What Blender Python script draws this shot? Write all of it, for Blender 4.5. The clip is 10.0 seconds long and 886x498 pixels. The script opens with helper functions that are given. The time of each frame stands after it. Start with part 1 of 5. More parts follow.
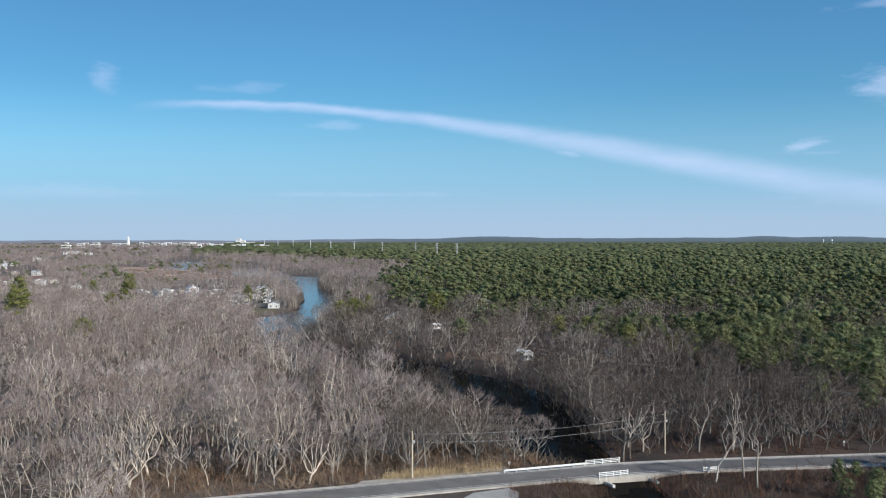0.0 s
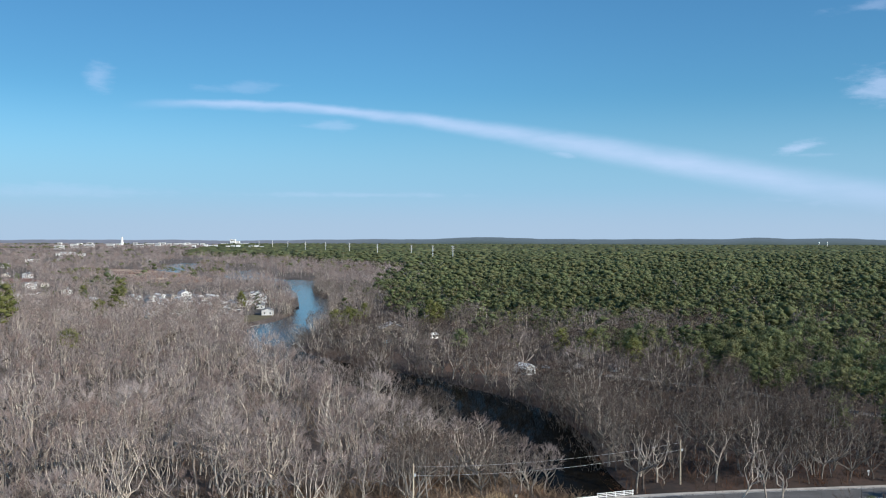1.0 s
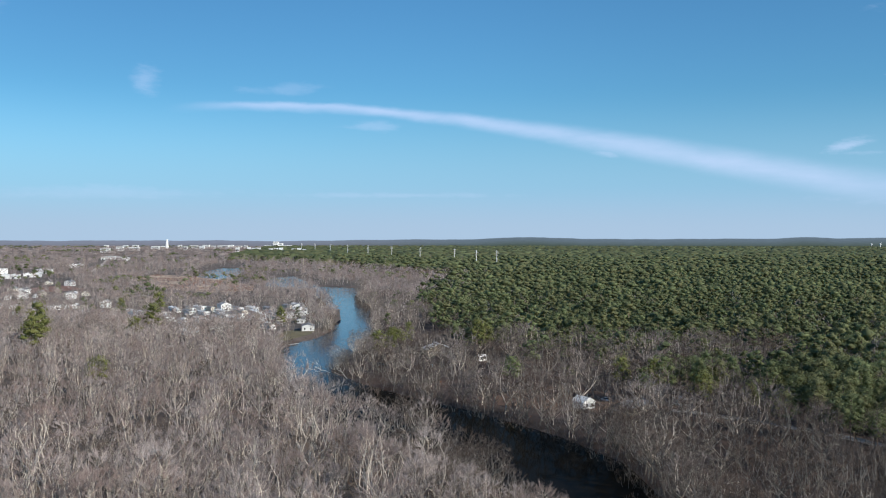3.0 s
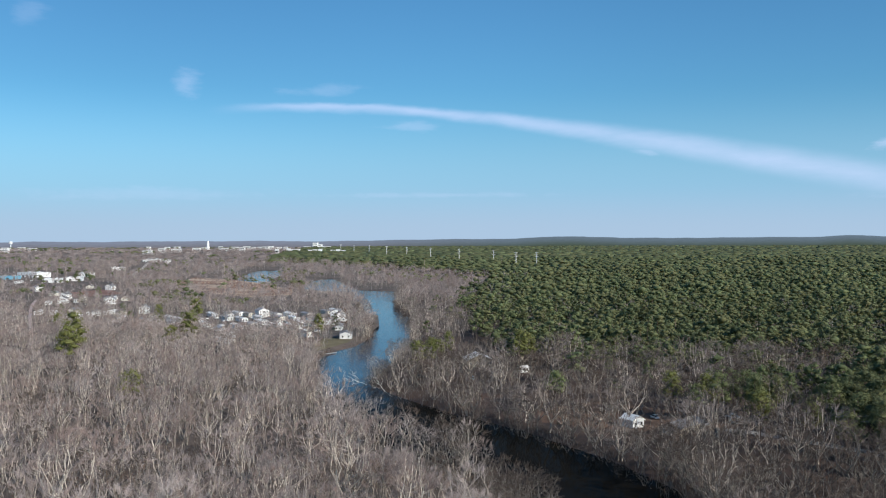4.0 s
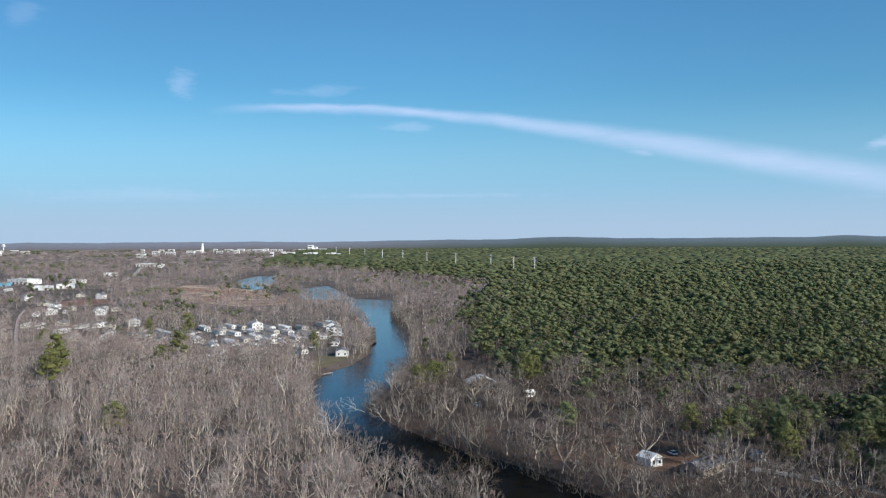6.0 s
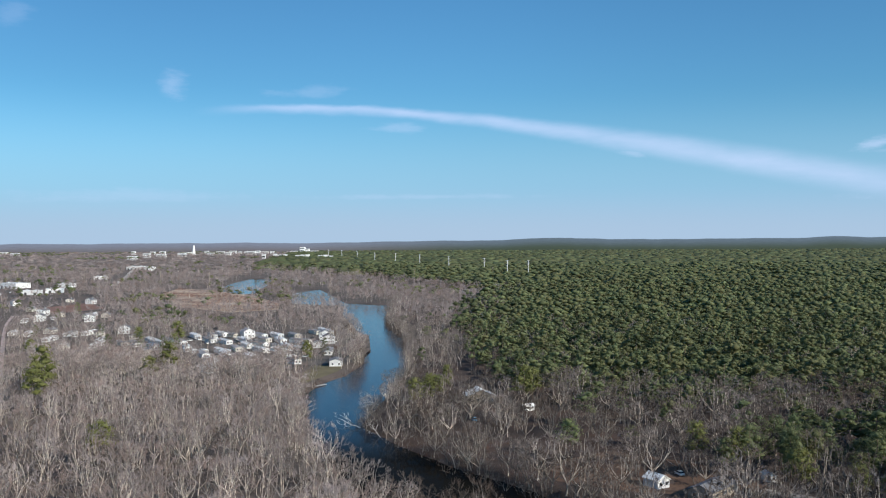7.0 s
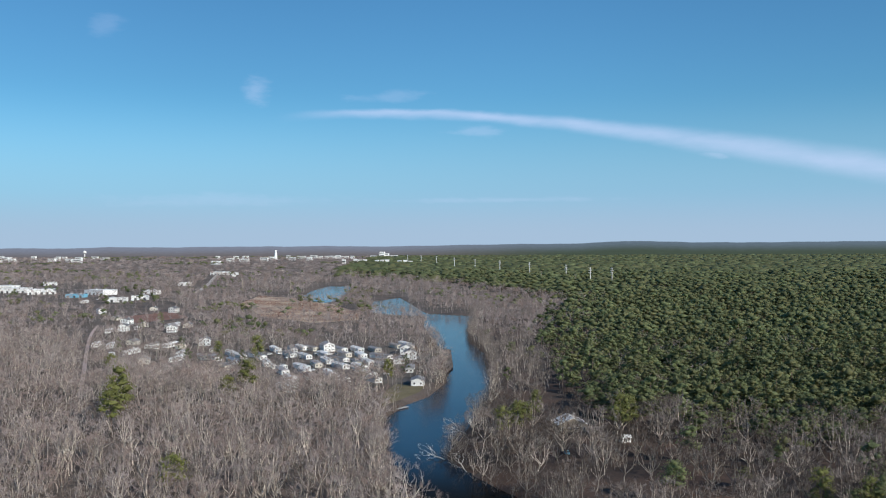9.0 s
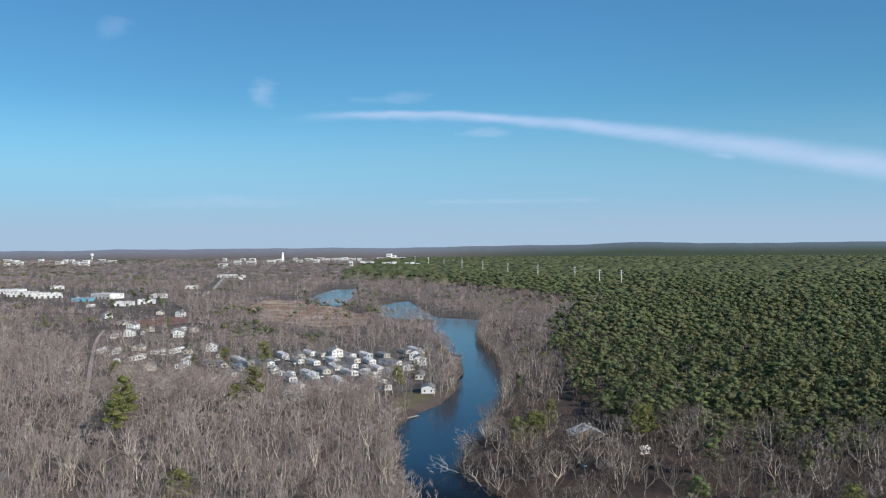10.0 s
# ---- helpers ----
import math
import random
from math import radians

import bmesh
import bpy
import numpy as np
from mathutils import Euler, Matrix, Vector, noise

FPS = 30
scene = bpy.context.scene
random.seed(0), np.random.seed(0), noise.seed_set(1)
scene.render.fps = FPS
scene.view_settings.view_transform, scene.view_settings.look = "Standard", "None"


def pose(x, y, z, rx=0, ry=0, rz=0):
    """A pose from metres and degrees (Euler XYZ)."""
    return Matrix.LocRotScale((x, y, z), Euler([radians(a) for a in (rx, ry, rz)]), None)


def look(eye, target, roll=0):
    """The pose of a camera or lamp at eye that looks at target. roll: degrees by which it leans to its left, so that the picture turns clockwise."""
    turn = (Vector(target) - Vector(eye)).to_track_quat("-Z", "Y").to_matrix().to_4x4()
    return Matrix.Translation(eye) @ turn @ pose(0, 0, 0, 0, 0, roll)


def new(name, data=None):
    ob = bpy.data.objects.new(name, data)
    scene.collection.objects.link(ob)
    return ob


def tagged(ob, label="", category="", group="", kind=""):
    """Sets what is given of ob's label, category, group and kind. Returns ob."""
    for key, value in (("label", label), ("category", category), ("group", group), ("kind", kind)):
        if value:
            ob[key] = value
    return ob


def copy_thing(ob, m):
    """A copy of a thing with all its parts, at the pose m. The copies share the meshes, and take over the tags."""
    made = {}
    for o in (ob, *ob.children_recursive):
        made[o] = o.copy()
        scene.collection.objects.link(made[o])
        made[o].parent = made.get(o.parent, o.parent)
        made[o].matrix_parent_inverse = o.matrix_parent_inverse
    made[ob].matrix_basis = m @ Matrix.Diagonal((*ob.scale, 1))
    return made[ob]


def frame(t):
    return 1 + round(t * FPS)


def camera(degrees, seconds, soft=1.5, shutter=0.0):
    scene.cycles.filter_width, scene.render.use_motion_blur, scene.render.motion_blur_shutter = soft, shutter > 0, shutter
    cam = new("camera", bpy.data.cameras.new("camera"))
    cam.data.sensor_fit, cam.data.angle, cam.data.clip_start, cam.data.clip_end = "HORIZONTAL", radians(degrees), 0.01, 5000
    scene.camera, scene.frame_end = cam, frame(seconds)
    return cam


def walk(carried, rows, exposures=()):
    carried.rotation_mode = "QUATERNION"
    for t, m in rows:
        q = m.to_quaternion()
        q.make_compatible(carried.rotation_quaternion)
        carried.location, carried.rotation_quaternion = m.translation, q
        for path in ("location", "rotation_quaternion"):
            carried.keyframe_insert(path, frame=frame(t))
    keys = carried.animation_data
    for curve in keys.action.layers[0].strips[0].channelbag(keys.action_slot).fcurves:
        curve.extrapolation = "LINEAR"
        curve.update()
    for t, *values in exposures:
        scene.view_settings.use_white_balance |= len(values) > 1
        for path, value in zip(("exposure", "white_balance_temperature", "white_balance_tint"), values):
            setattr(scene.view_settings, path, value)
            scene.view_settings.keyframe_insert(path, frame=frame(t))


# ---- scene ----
cam = camera(50.5, 10.0, soft=1.1)
PATH = [
    (0, 0.001, -0, 52.586, 0.002, -0.854, 0.002),
    (0.5, -0.885, 6.468, 54.433, -0.196, -0.832, -0.081),
    (1, -1.818, 13.019, 56.314, -0.307, -0.816, -0.185),
    (1.5, -2.965, 19.769, 58.291, -0.545, -0.844, -0.225),
    (2, -3.819, 26.701, 60.452, 0.16, -0.82, -0.209),
    (2.5, -4.445, 33.741, 62.623, 1.037, -0.801, -0.161),
    (4, -6.365, 55.34, 68.613, 4.615, -0.831, 0.184),
    (4.5, -7.337, 61.396, 70.747, 4.949, -0.814, 0.267),
    (5, -8.348, 67.194, 72.87, 4.498, -0.832, 0.261),
    (6.5, -12.595, 82.557, 78.945, 4.168, -0.77, 0.265),
    (7, -14.242, 88.349, 81.025, 3.837, -0.737, 0.272),
    (7.5, -15.892, 94.423, 83.018, 4.083, -0.685, 0.297),
    (8, -17.421, 100.839, 84.866, 5.82, -0.638, 0.296),
    (8.5, -18.946, 107.263, 86.463, 7.487, -0.575, 0.28),
    (9, -20.613, 113.316, 87.77, 8.621, -0.512, 0.305),
    (9.5, -22.493, 118.939, 88.789, 8.699, -0.473, 0.354),
    (10, -24.548, 124.304, 89.597, 9.032, -0.422, 0.459),
]
walk(cam, [(t, pose(x, y, z, 90 + pitch, roll, yaw)) for t, x, y, z, yaw, pitch, roll in PATH], exposures=((0.0, 0.0), (7.6, 0.0), (8.4, -0.11), (10.0, -0.11)))

# ---- light ----
SUN_AZ, SUN_EL = radians(124), radians(27)      # from +y towards +x
sun_dir = Vector((math.sin(SUN_AZ) * math.cos(SUN_EL), math.cos(SUN_AZ) * math.cos(SUN_EL), math.sin(SUN_EL)))
sun = new("sun", bpy.data.lights.new("sun", "SUN"))
sun.data.energy, sun.data.angle, sun.data.color = 4.9, radians(0.6), (1.0, 0.93, 0.83)
sun.matrix_world = look(sun_dir * 3000, (0, 0, 0))


class Nodes:
    """A short way to write shader trees."""

    def __init__(self, tree):
        self.tree = tree
        tree.nodes.clear()

    def add(self, kind, ins=None, **attrs):
        n = self.tree.nodes.new(kind)
        for k, v in attrs.items():
            setattr(n, k, v)
        for k, v in (ins or {}).items():
            if hasattr(v, "is_output") or isinstance(v, bpy.types.NodeSocket):
                self.tree.links.new(v, n.inputs[k])
            else:
                n.inputs[k].default_value = v
        return n

    def math(self, op, a, b=0.0, c=0.0, clamp=False):
        return self.add("ShaderNodeMath", {0: a, 1: b, 2: c}, operation=op, use_clamp=clamp).outputs[0]

    def smooth(self, x, lo, hi):
        n = self.add("ShaderNodeMapRange", {0: x, 1: lo, 2: hi, 3: 0.0, 4: 1.0}, interpolation_type="SMOOTHSTEP")
        return n.outputs[0]

    def mix(self, f, a, b):
        n = self.add("ShaderNodeMix", {0: f, 6: a, 7: b}, data_type="RGBA")
        return n.outputs[2]

    def noise(self, vec, scale, detail=4.0, rough=0.55, out=0):
        return self.add("ShaderNodeTexNoise", {"Vector": vec, "Scale": scale, "Detail": detail, "Roughness": rough}).outputs[out]


def build_world():
    w = bpy.data.worlds.new("sky")
    scene.world = w
    w.use_nodes = True
    n = Nodes(w.node_tree)
    sky = n.add("ShaderNodeTexSky", sky_type="NISHITA", sun_disc=False, sun_elevation=SUN_EL, sun_rotation=SUN_AZ,
                altitude=50.0, air_density=1.0, dust_density=0.6, ozone_density=2.5)
    co = n.add("ShaderNodeTexCoord").outputs["Generated"]
    xyz = n.add("ShaderNodeSeparateXYZ", {0: co})
    az = n.math("DEGREES", n.math("ARCTAN2", xyz.outputs[0], xyz.outputs[1]))
    el = n.math("DEGREES", n.math("ARCSINE", xyz.outputs[2]))
    flat = n.add("ShaderNodeCombineXYZ", {0: az, 1: el, 2: 0.0}).outputs[0]
    # cirrus streak: its spine climbs to the west and thins out there
    wob = n.math("SUBTRACT", n.noise(flat, 0.16, 3.0), 0.5)
    a = n.math("ADD", az, 0.0)
    a2, a3 = n.math("MULTIPLY", a, a), n.math("MULTIPLY", n.math("MULTIPLY", a, a), a)
    spine = n.math("ADD", n.math("ADD", n.math("MULTIPLY", a, SPINE[1]), SPINE[0]), n.math("ADD", n.math("MULTIPLY", a2, SPINE[2]), n.math("MULTIPLY", a3, SPINE[3])))
    rag = n.math("SUBTRACT", n.noise(n.add("ShaderNodeVectorMath", {0: flat, 1: (0.45, 1.3, 1.0)}, operation="MULTIPLY").outputs[0], 0.9, 6.0, 0.62), 0.5)
    d = n.math("ADD", n.math("SUBTRACT", el, spine), n.math("ADD", n.math("MULTIPLY", wob, 0.35), n.math("MULTIPLY", rag, 0.3)))
    stretch = n.add("ShaderNodeVectorMath", {0: flat, 1: (0.22, 1.0, 1.0)}, operation="MULTIPLY").outputs[0]
    grain = n.noise(stretch, 1.1, 6.0, 0.6)
    up = n.math("ADD", n.math("MULTIPLY", n.smooth(az, -10.0, 16.0), 0.85), 0.3)
    low = n.math("ADD", n.math("MULTIPLY", n.smooth(az, -8.0, 20.0), 0.75), 0.5)
    upper = n.smooth(n.math("DIVIDE", d, up), 1.0, 0.0)
    lower = n.smooth(n.math("DIVIDE", n.math("MULTIPLY", d, -1.0), low), 1.0, 0.0)
    streak = n.math("MULTIPLY", n.math("MULTIPLY", upper, lower), n.smooth(az, -19.0, -12.0))
    streak = n.math("MULTIPLY", streak, n.math("ADD", n.math("MULTIPLY", grain, 0.7), 0.35))
    streak = n.math("MULTIPLY", streak, n.math("SUBTRACT", 1.0, n.math("MULTIPLY", n.smooth(az, 14.0, 28.0), 0.4)))
    total = n.math("MULTIPLY", streak, 0.72)
    # loose wisps: azimuth, elevation, half width, half height, tilt, weight
    for wa, we, ww, wh, tilt, k in ((-19.9, 8.95, 1.1, 1.0, 0.0, 0.26), (21.1, 5.05, 1.7, 0.42, 0.16, 0.45), (22.3, 4.65, 2.4, 0.2, -0.02, 0.22), (25.4, 8.2, 2.4, 1.3, -0.1, 0.42),
                                    (-11.8, 8.72, 3.0, 0.42, 0.05, 0.16), (-6.5, 6.6, 2.0, 0.4, 0.0, 0.22), (24.4, 12.6, 2.4, 0.4, 0.04, 0.22), (7.6, 4.95, 1.4, 0.25, -0.12, 0.3),
                                    (-28.2, 12.4, 1.2, 0.9, 0.3, 0.12), (-5.0, 2.45, 9.0, 0.22, 0.0, 0.16), (-22.0, 2.5, 8.0, 0.5, 0.0, 0.14), (24.0, 2.2, 5.0, 0.8, -0.05, 0.2)):
        u = n.math("DIVIDE", n.math("SUBTRACT", az, wa), ww)
        v = n.math("DIVIDE", n.math("SUBTRACT", n.math("SUBTRACT", el, we), n.math("MULTIPLY", n.math("SUBTRACT", az, wa), tilt)), wh)
        r = n.math("SQRT", n.math("ADD", n.math("MULTIPLY", u, u), n.math("MULTIPLY", v, v)))
        r = n.math("ADD", r, n.math("ADD", n.math("MULTIPLY", n.math("SUBTRACT", grain, 0.5), 1.3), n.math("MULTIPLY", rag, 2.2)))
        total = n.math("MAXIMUM", total, n.math("MULTIPLY", n.smooth(r, 1.0, 0.0), k))
    sky_col = n.mix(1.0, sky.outputs[0], SKY_TINT)
    sky_col.node.blend_type = "MULTIPLY"
    dim = n.math('SUBTRACT', 1.0, n.math('MULTIPLY', n.math('MULTIPLY', n.smooth(az, 2.0, -26.0), n.smooth(el, 4.0, 10.0)), 0.13))
    sky_col = n.add('ShaderNodeVectorMath', {0: sky_col, 3: dim}, operation='SCALE').outputs[0]
    # pale air low over the horizon
    sky_col = n.mix(n.math("MULTIPLY", n.smooth(el, 9.0, 1.0), 0.75), sky_col, LOW_AIR)
    sky_col = n.mix(n.math("MULTIPLY", n.smooth(el, 3.2, 0.0), 0.85), sky_col, HORIZON_AIR)
    sky_col = n.mix(total, sky_col, CLOUD)
    # far wooded country and low hills on the skyline, distance haze painted in
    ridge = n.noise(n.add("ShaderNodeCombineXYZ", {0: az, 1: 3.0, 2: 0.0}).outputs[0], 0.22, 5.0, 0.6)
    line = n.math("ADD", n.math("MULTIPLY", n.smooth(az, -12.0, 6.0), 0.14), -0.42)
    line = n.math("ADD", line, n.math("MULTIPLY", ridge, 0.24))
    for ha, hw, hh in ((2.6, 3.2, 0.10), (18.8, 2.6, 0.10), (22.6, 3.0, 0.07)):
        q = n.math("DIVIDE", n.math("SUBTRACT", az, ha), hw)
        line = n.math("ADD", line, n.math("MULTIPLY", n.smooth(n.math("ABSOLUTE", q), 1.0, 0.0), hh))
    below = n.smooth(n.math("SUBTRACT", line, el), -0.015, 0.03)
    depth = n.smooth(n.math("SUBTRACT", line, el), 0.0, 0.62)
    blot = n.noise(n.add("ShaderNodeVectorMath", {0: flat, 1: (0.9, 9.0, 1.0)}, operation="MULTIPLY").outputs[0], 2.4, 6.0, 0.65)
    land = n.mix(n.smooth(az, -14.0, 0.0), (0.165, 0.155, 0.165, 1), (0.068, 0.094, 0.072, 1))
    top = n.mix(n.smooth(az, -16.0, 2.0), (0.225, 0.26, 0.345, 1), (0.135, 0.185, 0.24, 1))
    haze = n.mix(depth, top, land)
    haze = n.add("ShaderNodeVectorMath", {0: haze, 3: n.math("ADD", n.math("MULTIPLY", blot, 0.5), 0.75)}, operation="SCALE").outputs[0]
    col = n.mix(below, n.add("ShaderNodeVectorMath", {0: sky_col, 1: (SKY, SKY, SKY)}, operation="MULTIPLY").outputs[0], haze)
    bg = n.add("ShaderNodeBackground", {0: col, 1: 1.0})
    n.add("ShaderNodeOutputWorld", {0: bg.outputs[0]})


SPINE = (6.85, -0.13743, -0.003929, 9.5e-05)
LOW_AIR = (3.55, 5.95, 8.9, 1)
SKY, SKY_TINT, HORIZON_AIR, CLOUD = 0.097, (0.5, 1.0, 1.28, 1), (4.5, 5.95, 7.8, 1), (6.9, 8.1, 11.3, 1)
build_world()

# ---- materials ----


def material(name, base, other, scale=1.0, rough=0.85, grain=6.0, bump=0.3, attr=False, vary=0.25, metal=0.0, coat=None, thin=0.0):
    """A rough two-tone surface with stains at one scale, grain at another, and relief."""
    m = bpy.data.materials.new(name)
    m.use_nodes = True
    n = Nodes(m.node_tree)
    co = n.add("ShaderNodeNewGeometry").outputs["Position"]
    big, fine = n.noise(co, scale, 4.0), n.noise(co, scale * grain, 5.0, 0.6)
    f = n.math("ADD", n.math("MULTIPLY", big, 0.6), n.math("MULTIPLY", fine, 0.4))
    col = n.mix(n.smooth(f, 0.36, 0.64), (*base, 1), (*other, 1))
    if attr:
        tone = n.math("ADD", n.add("ShaderNodeAttribute", attribute_name="tone").outputs["Fac"], n.add("ShaderNodeObjectInfo").outputs["Random"])
        tone = n.math("FRACT", tone)
    else:
        tone = n.add("ShaderNodeObjectInfo").outputs["Random"]
    gain = n.math("ADD", n.math("MULTIPLY", tone, 2 * vary), 1.0 - vary)
    col = n.add("ShaderNodeVectorMath", {0: col, 3: gain}, operation="SCALE").outputs[0]
    if coat:                       # a second hue that some of the pieces take on
        col = n.mix(n.smooth(n.math("FRACT", n.math("MULTIPLY", tone, 7.31)), 0.45, 0.95), col, (*coat, 1))
    p = n.add("ShaderNodeBsdfPrincipled", {"Base Color": col, "Roughness": rough, "Metallic": metal})
    if bump:
        b = n.add("ShaderNodeBump", {"Height": fine, "Strength": bump, "Distance": 0.05 / scale if scale > 1 else 0.05})
        n.tree.links.new(b.outputs[0], p.inputs["Normal"])
    out = p.outputs[0]
    if thin:                       # light that passes through needles
        t = n.add("ShaderNodeBsdfTranslucent", {"Color": col})
        out = n.add("ShaderNodeMixShader", {0: thin, 1: out, 2: t.outputs[0]}).outputs[0]
    n.add("ShaderNodeOutputMaterial", {0: out})
    return m


BARK = material("bark", (0.42, 0.36, 0.3), (0.6, 0.53, 0.45), 0.8, 0.9, 8, 0.3, True, 0.45, coat=(0.17, 0.14, 0.12))
TWIG = material("twig", (0.245, 0.2, 0.187), (0.40, 0.338, 0.315), 0.04, 0.9, 20, 0.0, True, 0.28, coat=(0.275, 0.205, 0.18))
OAK_BARK = material("oak_bark", (0.14, 0.122, 0.105), (0.27, 0.242, 0.21), 0.8, 0.9, 8, 0.3, True, 0.3)
# pale grey twigs, toned down to include the shade on river-facing crowns
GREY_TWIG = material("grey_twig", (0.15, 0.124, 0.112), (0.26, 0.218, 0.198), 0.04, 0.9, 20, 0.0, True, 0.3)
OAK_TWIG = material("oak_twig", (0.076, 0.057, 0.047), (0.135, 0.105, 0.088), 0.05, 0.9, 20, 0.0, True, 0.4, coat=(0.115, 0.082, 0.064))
OLIVE = material("olive_needles", (0.15, 0.162, 0.045), (0.21, 0.212, 0.07), 0.2, 0.8, 10, 0.0, True, 0.2, thin=0.3)
PINE_BARK = material("pine_bark", (0.13, 0.095, 0.075), (0.2, 0.15, 0.12), 1.0, 0.95, 8, 0.4, True, 0.2)
NEEDLE = material("pine_needles", (0.11, 0.138, 0.062), (0.205, 0.234, 0.104), 0.014, 0.8, 30, 0.0, True, 0.3, coat=(0.195, 0.2, 0.09), thin=0.45)
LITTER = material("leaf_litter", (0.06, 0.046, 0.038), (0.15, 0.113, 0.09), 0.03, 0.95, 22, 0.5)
DARK_LITTER = material("dark_litter", (0.03, 0.022, 0.018), (0.08, 0.046, 0.032), 0.03, 0.95, 22, 0.5)
ASPHALT = material("asphalt", (0.19, 0.178, 0.166), (0.27, 0.255, 0.238), 0.25, 0.95, 12, 0.2)
# the same asphalt with the trees' shade put into its colour
SHADED_ASPHALT = material("shaded_asphalt", (0.085, 0.083, 0.082), (0.135, 0.13, 0.126), 0.25, 0.95, 12, 0.2)
YARD = material("worn_yard", (0.06, 0.048, 0.039), (0.15, 0.125, 0.103), 0.06, 0.95, 14, 0.3)
YARD_LEAF = material("fallen_leaves", (0.10, 0.055, 0.034), (0.19, 0.11, 0.068), 0.08, 0.95, 14, 0.4)
GRAVEL = material("gravel", (0.36, 0.33, 0.29), (0.5, 0.46, 0.41), 0.5, 0.95, 10, 0.4)
LINE = material("road_paint", (0.62, 0.62, 0.6), (0.75, 0.75, 0.72), 1.0, 0.7, 8, 0.1)
CONCRETE = material("concrete", (0.42, 0.41, 0.38), (0.55, 0.53, 0.5), 0.6, 0.9, 8, 0.3)
WHITE = material("white_paint", (0.76, 0.76, 0.74), (0.84, 0.84, 0.82), 0.4, 0.6, 8, 0.1, vary=0.1)
CREAM = material("cream_siding", (0.55, 0.51, 0.43), (0.68, 0.64, 0.55), 0.4, 0.7, 8, 0.15, vary=0.15)
GREY_ROOF = material("grey_shingle", (0.2, 0.2, 0.21), (0.3, 0.3, 0.31), 0.4, 0.9, 10, 0.4, vary=0.35)
PALE_ROOF = material("pale_metal_roof", (0.7, 0.7, 0.69), (0.82, 0.82, 0.81), 0.3, 0.9, 8, 0.1, vary=0.2)
DARK = material("dark_trim", (0.05, 0.05, 0.055), (0.09, 0.09, 0.09), 1.0, 0.5, 6, 0.1)
BLUE_PAINT = material("blue_paint", (0.12, 0.35, 0.5), (0.2, 0.45, 0.58), 0.4, 0.6, 6, 0.1)
WOOD = material("weathered_wood", (0.30, 0.25, 0.19), (0.42, 0.36, 0.28), 1.0, 0.9, 10, 0.3)
LANE_PAVING = material("lane_paving", (0.23, 0.215, 0.2), (0.33, 0.31, 0.285), 0.2, 0.95, 12, 0.2)
POLE_WOOD = material("sunbleached_pole", (0.44, 0.36, 0.26), (0.58, 0.5, 0.38), 1.0, 0.9, 10, 0.3)
SAND = material("dry_field", (0.25, 0.15, 0.105), (0.56, 0.44, 0.32), 0.035, 0.95, 14, 0.3)
PINK_SAND = material("pink_sand", (0.42, 0.31, 0.28), (0.54, 0.43, 0.39), 0.1, 0.95, 12, 0.3)
RUST = material("rusty_scrub", (0.23, 0.108, 0.078), (0.34, 0.18, 0.13), 0.03, 0.95, 14, 0.3)
SCRUB = material("brown_scrub", (0.052, 0.034, 0.025), (0.105, 0.068, 0.047), 0.05, 0.95, 20, 0.0, True, 0.35, coat=(0.15, 0.068, 0.036))
TAN_SCRUB = material("tan_scrub", (0.14, 0.098, 0.066), (0.27, 0.198, 0.138), 0.05, 0.95, 20, 0.0, True, 0.35, coat=(0.2, 0.115, 0.07))
DRIFTWOOD = material("bleached_wood", (0.5, 0.47, 0.42), (0.66, 0.63, 0.58), 1.0, 0.85, 8, 0.2)
STEEL_WHITE = material("white_steel", (0.66, 0.66, 0.65), (0.78, 0.78, 0.77), 0.3, 0.5, 6, 0.05, vary=0.05)
REED = material("dry_reed", (0.42, 0.31, 0.17), (0.58, 0.45, 0.27), 0.1, 0.9, 10, 0.0, True, 0.3)
GRASS = material("winter_grass", (0.13, 0.11, 0.055), (0.22, 0.18, 0.095), 0.06, 0.95, 12, 0.3)
STEEL = material("galvanised_steel", (0.55, 0.56, 0.57), (0.68, 0.68, 0.68), 0.3, 0.45, 6, 0.05, vary=0.1, metal=0.3)


def glass_material():
    m = bpy.data.materials.new("window_glass")
    m.use_nodes = True
    n = Nodes(m.node_tree)
    p = n.add("ShaderNodeBsdfPrincipled", {"Base Color": (0.03, 0.035, 0.04, 1), "Roughness": 0.08})
    n.add("ShaderNodeOutputMaterial", {0: p.outputs[0]})
    return m


